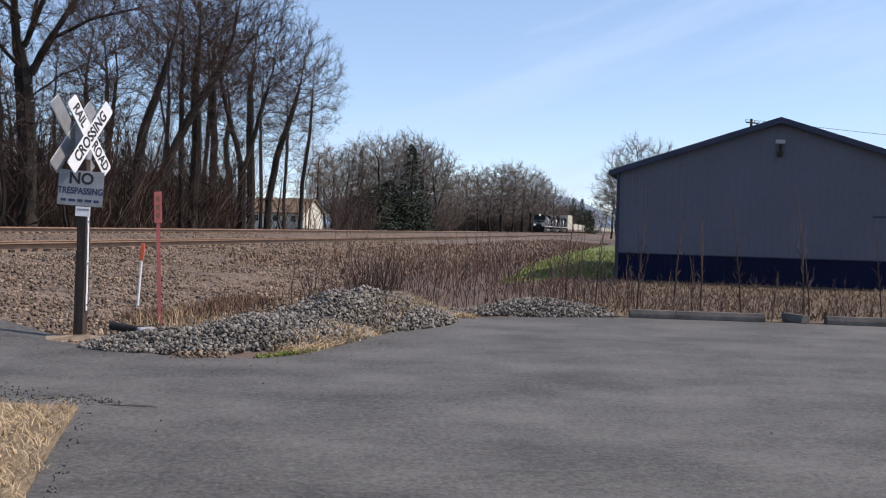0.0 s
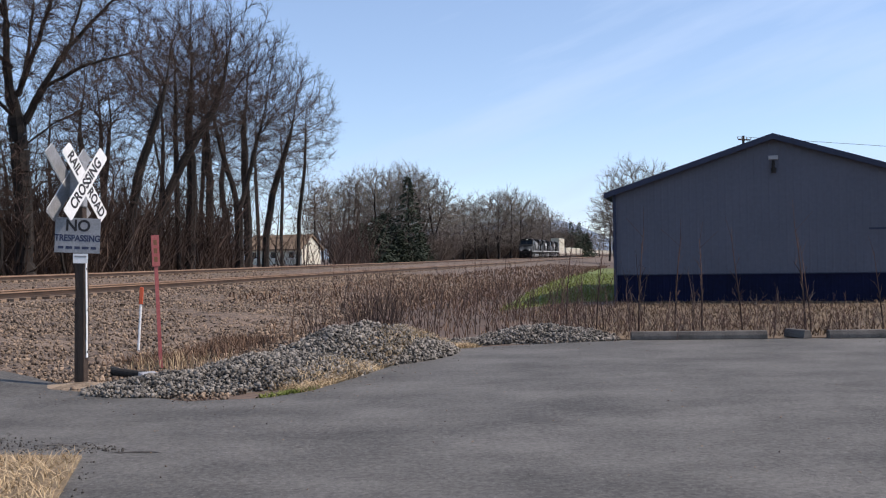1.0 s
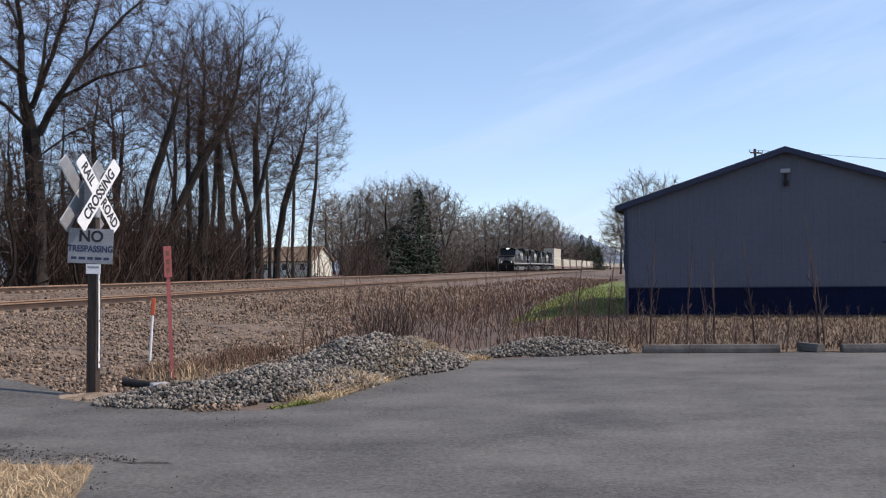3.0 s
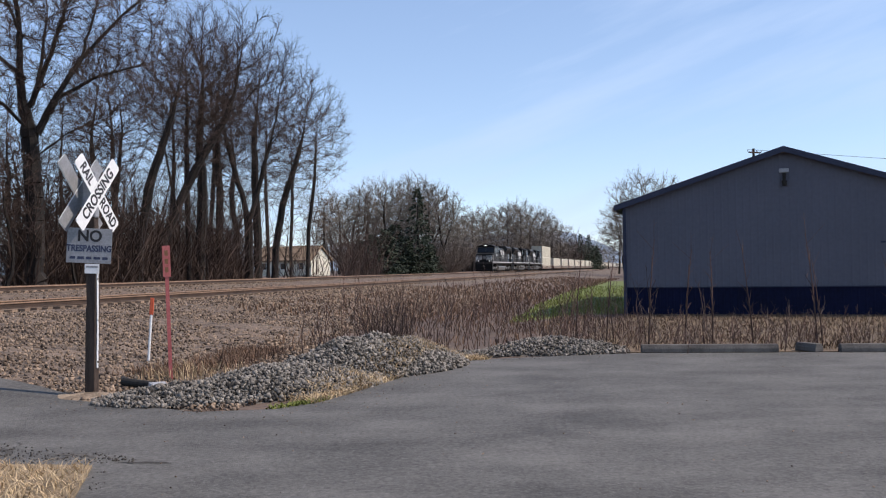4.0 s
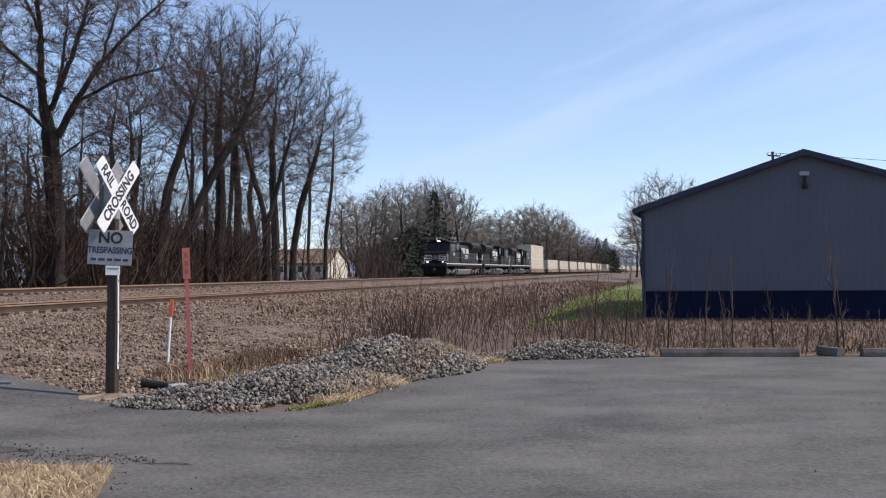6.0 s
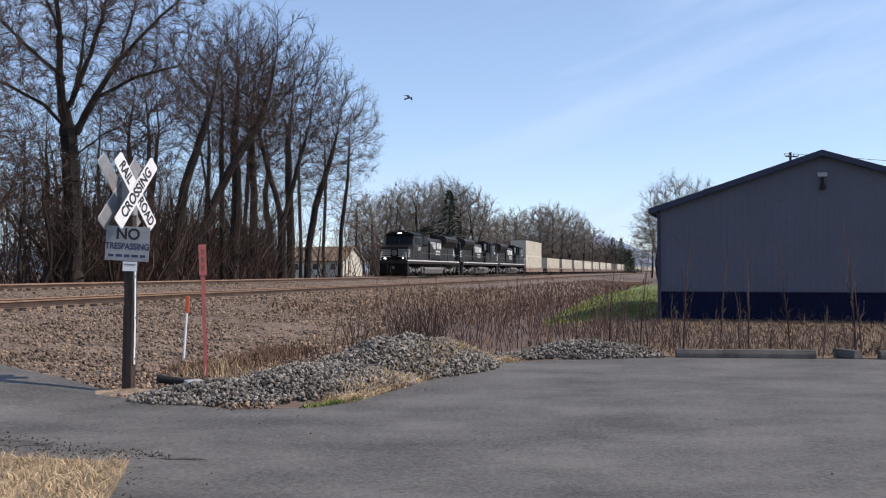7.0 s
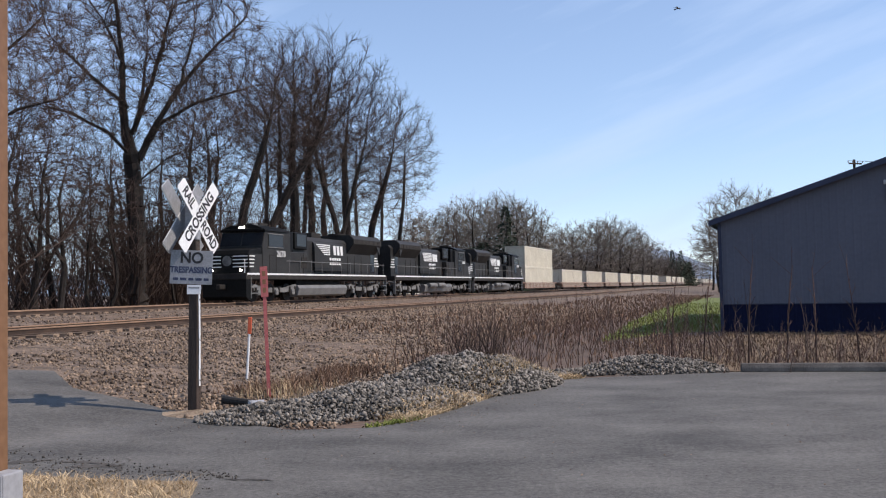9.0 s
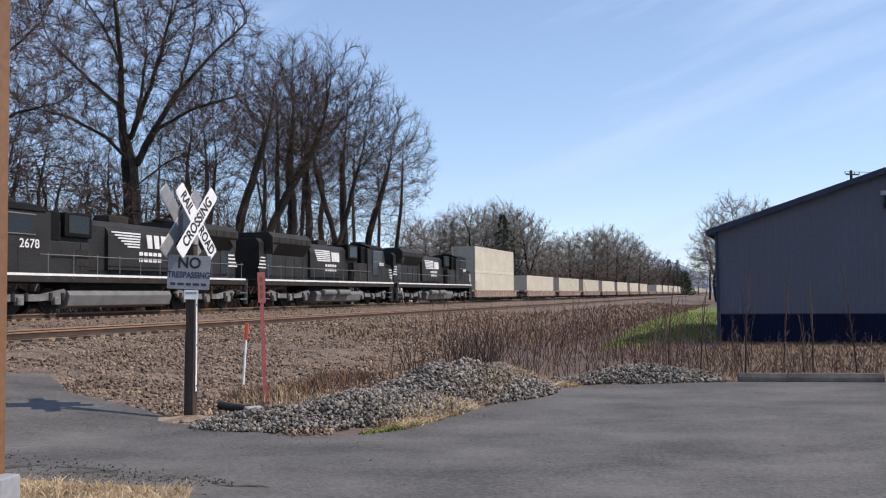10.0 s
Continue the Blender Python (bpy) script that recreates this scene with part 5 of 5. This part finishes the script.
def locomotive(reverse_style):
    """Six-axle road locomotive, local x forward, z from the rail top. reverse_style: the older narrow-hood kind."""
    root = thing("locomotive", pose(0, 0, 0), "black six-axle diesel locomotive with white stripes", "locomotive")
    part("frame", boxes(((0, 0, 1.46), (20.8, 2.9, 0.34)), ((0, 0, 1.10), (6.5, 1.6, 0.6)), bevel=0.02), M_UNDER, root)
    for y in (-1, 1):
        part("sill_stripe", boxes(((0.1, y * 1.462, 1.60), (20.4, 0.016, 0.10))), M_STRIPE, root, "white sill stripe")
    front = 10.05
    # nose and cab
    nose = [(front, 1.60), (front, 2.72), (front - 0.22, 2.98), (front - 1.5, 3.14), (front - 1.5, 1.60)]
    part("nose", prism(nose, "y", -1.40, 1.40, bevel=0.06), M_LOCO, root)
    # dusty side panels, lighter than the nose front to paint its sunlit side
    for y in (-1, 1):
        part("lit_nose_side", boxes(((front - 0.82, y * 1.405, 2.2), (1.35, 0.016, 1.1))), M_LOCOGREY, root)
    cab = [(front - 1.5, 1.60), (front - 1.5, 3.18), (front - 1.85, 4.15), (front - 4.9, 4.15), (front - 4.9, 1.60)]
    c = part("cab", prism(cab, "y", -1.45, 1.45, bevel=0.05), M_LOCOGREY, root, "dusty black cab with dark windows")
    part("cab_roof", prism([(-1.52, 4.13), (1.52, 4.13), (1.48, 4.24), (0.8, 4.50), (-0.8, 4.50), (-1.48, 4.24)], "x", front - 4.6, front - 1.7, bevel=0.02), M_LOCO, c)
    part("brow", boxes(((front - 1.70, 0, 4.22), (0.16, 2.7, 0.14)), bevel=0.03), M_LOCO, c)
    for y in (-1.456, 1.456):
        part("cab_door", boxes(((front - 3.1, y, 2.25), (0.05, 0.012, 1.0)), ((front - 2.3, y, 2.25), (0.05, 0.012, 1.0)), ((front - 2.7, y, 2.72), (0.85, 0.012, 0.04))), M_UNDER, c)
    part("air_conditioner", boxes(((front - 3.4, 0, 4.58), (1.0, 0.9, 0.24)), bevel=0.04), M_UNDER, c)
    part("horn", boxes(((front - 2.6, 0.35, 4.58), (0.5, 0.12, 0.14)), bevel=0.03), M_TANK, c)
    for y in (-0.72, 0.72):
        part("windscreen", boxes(((front - 1.66, y, 3.66), (0.03, 1.32, 0.78), Matrix.Rotation(radians(-19.8), 4, "Y"))), M_GLASS, c)
    for y in (-1.475, 1.475):
        part("cab_window", boxes(((front - 3.05, y, 3.58), (1.7, 0.03, 0.74)), bevel=0.01), M_GLASS, c, "dark sliding cab window")
        part("window_frame", boxes(((front - 3.05, y, 3.98), (1.9, 0.05, 0.05)), ((front - 3.05, y, 3.18), (1.9, 0.05, 0.05))), M_TANK, c)
        if reverse_style:
            part("cab_door", boxes(((front - 3.55, y, 3.05), (0.95, 0.02, 1.75)), bevel=0.004), M_GLASS, c, "open dark cab doorway")
            part("cab_number", boxes(*[((front - 2.0 - 0.22 * i, y, 3.02), (0.15, 0.012, 0.24)) for i in range(4)]), M_STRIPE, c)
        else:
            lettering("2678", 0.50, pose(front - 3.7, y * 0.992, 2.80, 90, 0, 180 if y > 0 else 0), M_STRIPE, c, 1.1, 0.004)
    part("headlight", boxes(((front - 1.66, -0.12, 4.38), (0.12, 0.12, 0.12)), ((front - 1.66, 0.12, 4.38), (0.12, 0.12, 0.12)), bevel=0.03), M_LAMP if not reverse_style else M_BOX, c, "lit twin headlight")
    for y in (-0.95, 0.95):
        part("ditch_light", tube(bmesh.new(), (front + 0.02, y, 1.82), (front + 0.14, y, 1.82), 0.062, sides=12), M_LAMP if not reverse_style else M_BOX, root, "lit ditch light")
    for i in range(4):
        z = 2.02 + i * 0.20
        for y in (-0.86, 0.86):
            part("nose_stripe", boxes(((front + 0.006, y, z), (0.012, 0.96, 0.06))), M_STRIPE, root)
        for y in (-1.418, 1.418):
            part("nose_stripe", boxes(((front - 0.30 - 0.025 * i, y, z), (0.44 + 0.05 * i, 0.012, 0.075))), M_STRIPE, root)
    part("nose_emblem", tube(bmesh.new(), (front, 0, 2.36), (front + 0.016, 0, 2.36), 0.30, sides=16), M_TRUCK, root, "pale round emblem on the nose")
    pilot = [(front + 0.02, 0.12), (front + 0.30, 0.30), (front + 0.30, 1.50), (front - 0.2, 1.62), (front - 0.2, 0.12)]
    part("pilot", prism(pilot, "y", -1.42, 1.42, bevel=0.02), M_LOCO, root)
    part("pilot_stripe", boxes(((front + 0.31, 0, 1.56), (0.02, 2.8, 0.09))), M_STRIPE, root)
    part("coupler", boxes(((front + 0.62, 0, 0.88), (0.7, 0.26, 0.28)), bevel=0.05), M_UNDER, root)
    part("coupler", boxes(((-10.75, 0, 0.88), (0.7, 0.26, 0.28)), bevel=0.05), M_UNDER, root)
    # long hood
    w, top = 0.93, 4.1
    hood = [(-w, 1.46), (w, 1.46), (w, top - 0.25), (w - 0.22, top), (-w + 0.22, top), (-w, top - 0.25)]
    part("long_hood", prism(hood, "x", -9.9, front - 4.2, bevel=0.02), M_LOCOGREY, root)
    part("equipment_bay", boxes(((front - 5.75, 0, 2.3), (3.05, 2.72, 1.42)), bevel=0.04), M_LOCOGREY, root)
    part("blower_housing", boxes(((front - 5.3, 0, 3.62), (0.75, 2.5, 1.25)), ((front - 6.9, 0, 3.75), (1.7, 2.3, 1.05)), bevel=0.06), M_LOCO, root)
    # round-shouldered engine hood with emblem
    arc = [(math.cos(radians(a)) * 1.12, 3.45 + math.sin(radians(a)) * 0.70) for a in range(0, 181, 20)]
    part("engine_hood", prism([(1.12, 1.9), *arc, (-1.12, 1.9)], "x", -3.6, 1.2), M_LOCOGREY, root, "dusty black engine hood", )
    # flared radiator
    flare = [(-0.93, 3.15), (0.93, 3.15), (1.5, 3.85), (1.5, 4.2), (1.2, 4.5), (-1.2, 4.5), (-1.5, 4.2), (-1.5, 3.85)]
    part("radiator", prism(flare, "x", -9.3, -4.2, bevel=0.03), M_LOCOGREY, root, "flared black radiator section")
    for y in (-1, 1):
        part("radiator_grille", boxes(((-6.75, y * 1.505, 4.02), (4.7, 0.012, 0.30))), M_UNDER, root)
        for k in range(6):
            part("louvre", boxes(((-4.9 - 0.72 * k, y * 1.512, 4.02), (0.05, 0.02, 0.32))), M_LOCO, root)
    part("exhaust_stack", boxes(((-0.4, 0, 4.22), (1.4, 0.9, 0.5)), bevel=0.05), M_UNDER, root)
    for x in (-4.6, -6.1, -7.6):
        part("roof_fan", tube(bmesh.new(), (x, 0, 4.5), (x, 0, 4.6), 0.62, sides=18), M_UNDER, root)
    for y in (-1, 1):
        yy = y * 1.132
        xc = -1.2
        if reverse_style:
            for i in range(6):
                part("emblem_bar", boxes(((xc + y * (0.65 - 0.05 * i), yy, 3.66 - 0.13 * i), (2.3 - 0.06 * i, 0.014, 0.085))), M_STRIPE, root, "white emblem bar")
        else:
            for i in range(6):
                part("emblem_bar", boxes(((xc + y * (1.15 - 0.11 * i), yy, 3.62 - 0.125 * i), (2.1 - 0.24 * i, 0.014, 0.07))), M_STRIPE, root, "white emblem bar")
        for k in range(3):
            x0 = -0.35 - 0.56 * k if not reverse_style else -0.72 - 0.42 * k
            sh = [(xc + y * x0, 3.62), (xc + y * (x0 - 0.40), 3.62), (xc + y * (x0 - 0.48), 2.98), (xc + y * (x0 - 0.12), 2.98)]
            part("emblem_block", prism(sh, "y", yy - 0.007, yy + 0.007), M_STRIPE, root, "white slanted emblem block")
        for j in range(2):
            for i in range(5):
                part("small_print", boxes(((xc + y * (0.05 - 0.36 * i), yy, 2.70 - 0.3 * j), (0.27, 0.014, 0.17))), M_STRIPE, root)
        for i in range(4):
            part("end_stripe", boxes(((-9.35 - 0.05 * i, y * 0.945, 2.95 - 0.2 * i), (0.8 + 0.1 * i, 0.016, 0.075))), M_STRIPE, root)
        part("intake_grille", boxes(((front - 6.9, y * 1.16, 3.78), (1.25, 0.025, 0.78)), bevel=0.005), M_GLASS, root, "dark recessed air intake")
        part("bracket_plate", prism([(-9.15, 3.15), (-9.15, 3.95), (-8.3, 3.95)], "y", y * 1.40 - 0.02, y * 1.40 + 0.02), M_LOCOGREY, root)
        part("hood_door", boxes(((-8.75, y * 0.945, 2.55), (0.75, 0.02, 1.3)), bevel=0.004), M_GLASS, root)
        # thin pale strip that paints the sunlit shoulder of the engine hood
        part("hood_edge_highlight", boxes(((-1.2, y * 0.72, 4.02), (4.8, 0.25, 0.03), Matrix.Rotation(radians(-y * 38), 4, "X"))), M_TANK, root)
        for k in range(9):
            part("door_seam", boxes(((3.3 - 1.2 * k - (0.4 if k > 2 else 0), y * (1.37 if k < 2 else 0.945), 2.3), (0.035, 0.02, 1.35))), M_UNDER, root)
        part("vent", boxes(((3.2, y * 1.366, 2.35), (0.75, 0.03, 0.7))), M_UNDER, root)
    # handrails
    for y in (-1, 1):
        bm = bmesh.new()
        tube(bm, (-9.9, y * 1.44, 2.42), (front - 4.3, y * 1.44, 2.42), 0.022, sides=6)
        part("handrail", bm, M_TANK, root)
        for k in range(11):
            part("stanchion", tube(bmesh.new(), (-9.7 + 1.5 * k, y * 1.44, 1.45), (-9.7 + 1.5 * k, y * 1.44, 2.52), 0.02, sides=6), M_TANK, root)
        bm = bmesh.new()
        tube(bm, (front + 0.25, y * 1.3, 0.55), (front + 0.25, y * 1.3, 2.3), 0.025, sides=6)
        tube(bm, (front + 0.25, y * 1.3, 2.3), (front - 0.5, y * 0.9, 2.7), 0.025, sides=6)
        part("grab_rail", bm, M_STRIPE, root)
        part("step_well", boxes(((front - 0.55, y * 1.36, 0.85), (0.7, 0.2, 0.06)), ((front - 0.55, y * 1.36, 0.5), (0.7, 0.2, 0.06)), ((front - 0.18, y * 1.36, 0.8), (0.05, 0.2, 1.2))), M_TANK, root)
        part("step_well", boxes(((-9.9, y * 1.36, 0.85), (0.7, 0.2, 0.06)), ((-9.9, y * 1.36, 0.5), (0.7, 0.2, 0.06)), ((-10.28, y * 1.36, 0.8), (0.05, 0.2, 1.2))), M_TANK, root)
    # fuel tank
    tank = [(-1.3, 0.95), (-1.42, 0.75), (-1.30, 0.30), (-0.9, 0.2), (0.9, 0.2), (1.30, 0.30), (1.42, 0.75), (1.3, 0.95)]
    part("fuel_tank", prism(tank, "x", -3.2, 4.0, bevel=0.03), M_TANK, root, "grey fuel tank")
    if reverse_style:
        for y in (-1, 1):
            bm = bmesh.new()
            tube(bm, (-0.3, y * 1.5, 0.86), (1.6, y * 1.5, 0.86), 0.2, sides=12)
            tube(bm, (-2.6, y * 1.5, 0.86), (-0.7, y * 1.5, 0.86), 0.2, sides=12)
            part("air_reservoir", bm, M_TRUCK, root)
    # trucks
    for cx in (6.6, -6.6):
        for y in (-1, 1):
            fr = [(cx - 2.75, 0.86), (cx - 2.5, 1.02), (cx - 1.2, 0.80), (cx + 1.2, 0.80), (cx + 2.5, 1.02), (cx + 2.75, 0.86), (cx + 2.5, 0.62), (cx + 1.1, 0.52), (cx - 1.1, 0.52), (cx - 2.5, 0.62)]
            bm = prism(fr, "y", y * 1.12 - 0.09, y * 1.12 + 0.09)
            tr = part("truck_frame", bm, M_TRUCK, root, "silver-painted truck side frame")
            for k in (-1, 0, 1):
                part("axle_box", boxes(((cx + k * 2.05, y * 1.20, 0.53), (0.34, 0.22, 0.34)), bevel=0.04), M_TRUCK, tr)
                for dx in (-0.35, 0.35):
                    part("spring", tube(bmesh.new(), (cx + k * 2.05 + dx, y * 1.2, 0.52), (cx + k * 2.05 + dx, y * 1.2, 0.86), 0.10, sides=8), M_UNDER, tr)
        for k in (-1, 0, 1):
            bm = bmesh.new()
            for y in (-0.755, 0.755):
                tube(bm, (0, y - 0.065, 0), (0, y + 0.065, 0), 0.53, sides=24)
                tube(bm, (0, y - 0.08, 0), (0, y + 0.10, 0), 0.2, sides=12)
            tube(bm, (0, -0.8, 0), (0, 0.8, 0), 0.09, sides=8)
            w = part("wheelset", bm, M_UNDER, root)
            w.location = (cx + k * 2.05, 0, 0.53)
    return root


def container(height_m, mat, label):
    L, W = 16.15, 2.55
    root = thing("shipping_container", pose(0, 0, 0), label, "container", "containers on the train")
    # corrugated shell
    verts, faces = [], []
    n = 58
    cols = []
    for i in range(n):
        x = -L / 2 + 0.12 + (L - 0.24) * i / n
        st = (L - 0.24) / n
        cols += [(x, 0.0), (x + st * 0.35, 0.0), (x + st * 0.5, 0.03), (x + st * 0.85, 0.03)]
    cols.append((L / 2 - 0.12, 0.0))
    for x, dd in cols:
        verts += [(x, -W / 2 + dd + 0.02, 0.14), (x, -W / 2 + dd + 0.02, height_m - 0.1), (x, W / 2 - dd - 0.02, 0.14), (x, W / 2 - dd - 0.02, height_m - 0.1)]
    for i in range(len(cols) - 1):
        a, b = 4 * i, 4 * i + 4
        faces += [(a, b, b + 1, a + 1), (a + 2, a + 3, b + 3, b + 2), (a + 1, b + 1, b + 3, a + 3), (a, a + 2, b + 2, b)]
    m = 4 * (len(cols) - 1)
    faces += [(0, 1, 3, 2), (m, m + 2, m + 3, m + 1)]
    mesh_object("shell", verts, faces, mat, root)
    for z, h in ((0.07, 0.15), (height_m - 0.06, 0.12)):
        part("rail_frame", boxes(((0, -W / 2 + 0.04, z), (L, 0.08, h)), ((0, W / 2 - 0.04, z), (L, 0.08, h)), ((-L / 2 + 0.05, 0, z), (0.1, W - 0.16, h)), ((L / 2 - 0.05, 0, z), (0.1, W - 0.16, h))), mat, root)
    for sx in (-1, 1):
        for sy in (-1, 1):
            part("corner_post", boxes(((sx * (L / 2 - 0.06), sy * (W / 2 - 0.06), height_m / 2), (0.12, 0.12, height_m - 0.25))), mat, root)
    return root


def well_car():
    root = thing("well_car", pose(0, 0, 0), "rust-brown container well car", "rail car", "well cars of the train")
    for y in (-1, 1):
        part("side_sill", boxes(((0, y * 1.44, 1.02), (17.0, 0.06, 0.14)), ((0, y * 1.44, 0.42), (16.6, 0.06, 0.10))), M_WELL, root)
        tagged(part("side_post", boxes(*[((-8.0 + 0.8 * k, y * 1.44, 0.72), (0.10, 0.08, 0.55)) for k in range(21)]), M_CONTB, root), kind="stuff")
        part("side_plate", boxes(((0, y * 1.40, 0.7), (16.6, 0.03, 0.5))), M_WELL, root)
    part("floor", boxes(((0, 0, 0.34), (16.6, 2.7, 0.08))), M_UNDER, root)
    for x in (-1, 1):
        part("end_platform", boxes(((x * 9.2, 0, 1.05), (1.7, 2.8, 0.16)), ((x * 8.6, 0, 0.75), (0.4, 2.8, 0.6))), M_WELL, root)
        for dx in (-0.68, 0.68):
            bm = bmesh.new()
            for y in (-0.755, 0.755):
                tube(bm, (x * 9.9 + dx, y - 0.06, 0.42), (x * 9.9 + dx, y + 0.06, 0.42), 0.42, sides=14)
            tube(bm, (x * 9.9 + dx, -0.8, 0.42), (x * 9.9 + dx, 0.8, 0.42), 0.08, sides=6)
            part("wheelset", bm, M_UNDER, root)
        part("truck_frame", boxes(((x * 9.9, 1.0, 0.48), (2.0, 0.16, 0.26)), ((x * 9.9, -1.0, 0.48), (2.0, 0.16, 0.26)), bevel=0.04), M_UNDER, root)
    return root


NOSE = [(0.0, 234.4), (2.0, 192.6), (4.0, 150.9), (5.5, 119.2), (7.0, 87.0), (8.5, 56.3), (9.5, 36.0), (10.0, 25.9)]
ROLLING = []                            # (thing, distance behind the nose, height, turned round)


def train():
    lead = locomotive(False)
    mid = locomotive(True)
    last = copy_thing(mid, pose(0, 0, 0))
    for o in (lead, mid, last):
        o["group"] = "locomotives of the train"
    ROLLING.append((lead, 10.05, 0, False))
    ROLLING.append((mid, 32.5, 0, True))
    ROLLING.append((last, 54.0, 0, True))
    car = well_car()
    beige = container(2.62, M_CONTA, "beige corrugated shipping container")
    pale = container(2.62, M_CONTB, "off-white corrugated shipping container")
    ROLLING.append((car, 74.2, 0, False))
    ROLLING.append((beige, 74.2, 0.40, False))
    ROLLING.append((copy_thing(beige, pose(0, 0, 0)), 74.2, 3.03, False))
    for k in range(24):
        o = 97.1 + 20.3 * k
        ROLLING.append((copy_thing(car, pose(0, 0, 0)), o, 0, False))
        if k not in (7, 16):
            ROLLING.append((pale if k == 0 else copy_thing(pale, pose(0, 0, 0)), o, 0.40, False))


train()

# ---------------------------------------------------------------- birds


def bird():
    root = thing("bird", pose(0, 0, 60), "dark soaring bird with spread wings", "bird")
    bm = bmesh.new()
    bmesh.ops.create_uvsphere(bm, u_segments=10, v_segments=6, radius=1, matrix=Matrix.Diagonal((0.07, 0.24, 0.07, 1)))
    tube(bm, (0, -0.2, 0), (0, -0.42, -0.01), 0.05, 0.09, 6)
    part("body", bm, M_BIRD, root)
    for sx in (-1, 1):
        v = [(0.04 * sx, 0.12, 0.03), (0.04 * sx, -0.1, 0.03), (0.34 * sx, 0.16, 0.13), (0.34 * sx, -0.08, 0.12), (0.72 * sx, -0.02, 0.04), (0.70 * sx, -0.12, 0.04)]
        v += [(x, y, z - 0.015) for x, y, z in v]
        f = [(0, 1, 3, 2), (2, 3, 5, 4), (6, 8, 9, 7), (8, 10, 11, 9), (0, 2, 8, 6), (2, 4, 10, 8), (1, 7, 9, 3), (3, 9, 11, 5), (4, 5, 11, 10), (0, 6, 7, 1)]
        mesh_object("wing", v, f, M_BIRD, root)
    return root


BIRDS = [bird()]
BIRDS.append(copy_thing(BIRDS[0], pose(0, 0, 60)))


def motions():
    for ob, behind, z, turned in ROLLING:
        rows = []
        for t, s in NOSE:
            v = plan(s + behind, RAIL_FAR, Z_FAR + z)
            rows.append((t, pose(v.x, v.y, v.z, 0, 0, TRAIN_TURN + (180 if turned else 0))))
        walk(ob, rows)
    # bearing and climb in degrees at each time, at a steady distance
    A = [(0.0, -80, 3.0), (6.0, -17.0, 5.0), (7.0, -3.88, 10.6), (7.5, 2.76, 14.12), (7.8, 8.0, 17.4), (8.6, 24, 24), (10.0, 55, 30)]
    B = [(0.0, -90, 2), (7.0, -12.0, 4.5), (8.0, -3.29, 9.9), (8.5, 2.07, 12.7), (9.0, 9.34, 16.18), (10.0, 26, 24)]
    for ob, rows, d in ((BIRDS[0], A, 80.0), (BIRDS[1], B, 110.0)):
        keys = []
        for t, b, e in rows:
            x, y = d * math.cos(radians(e)) * math.sin(radians(b)), d * math.cos(radians(e)) * math.cos(radians(b))
            keys.append((t, pose(x, y, 1.65 + d * math.sin(radians(e)), 20, 25, -b - 60)))
        walk(ob, keys)


motions()
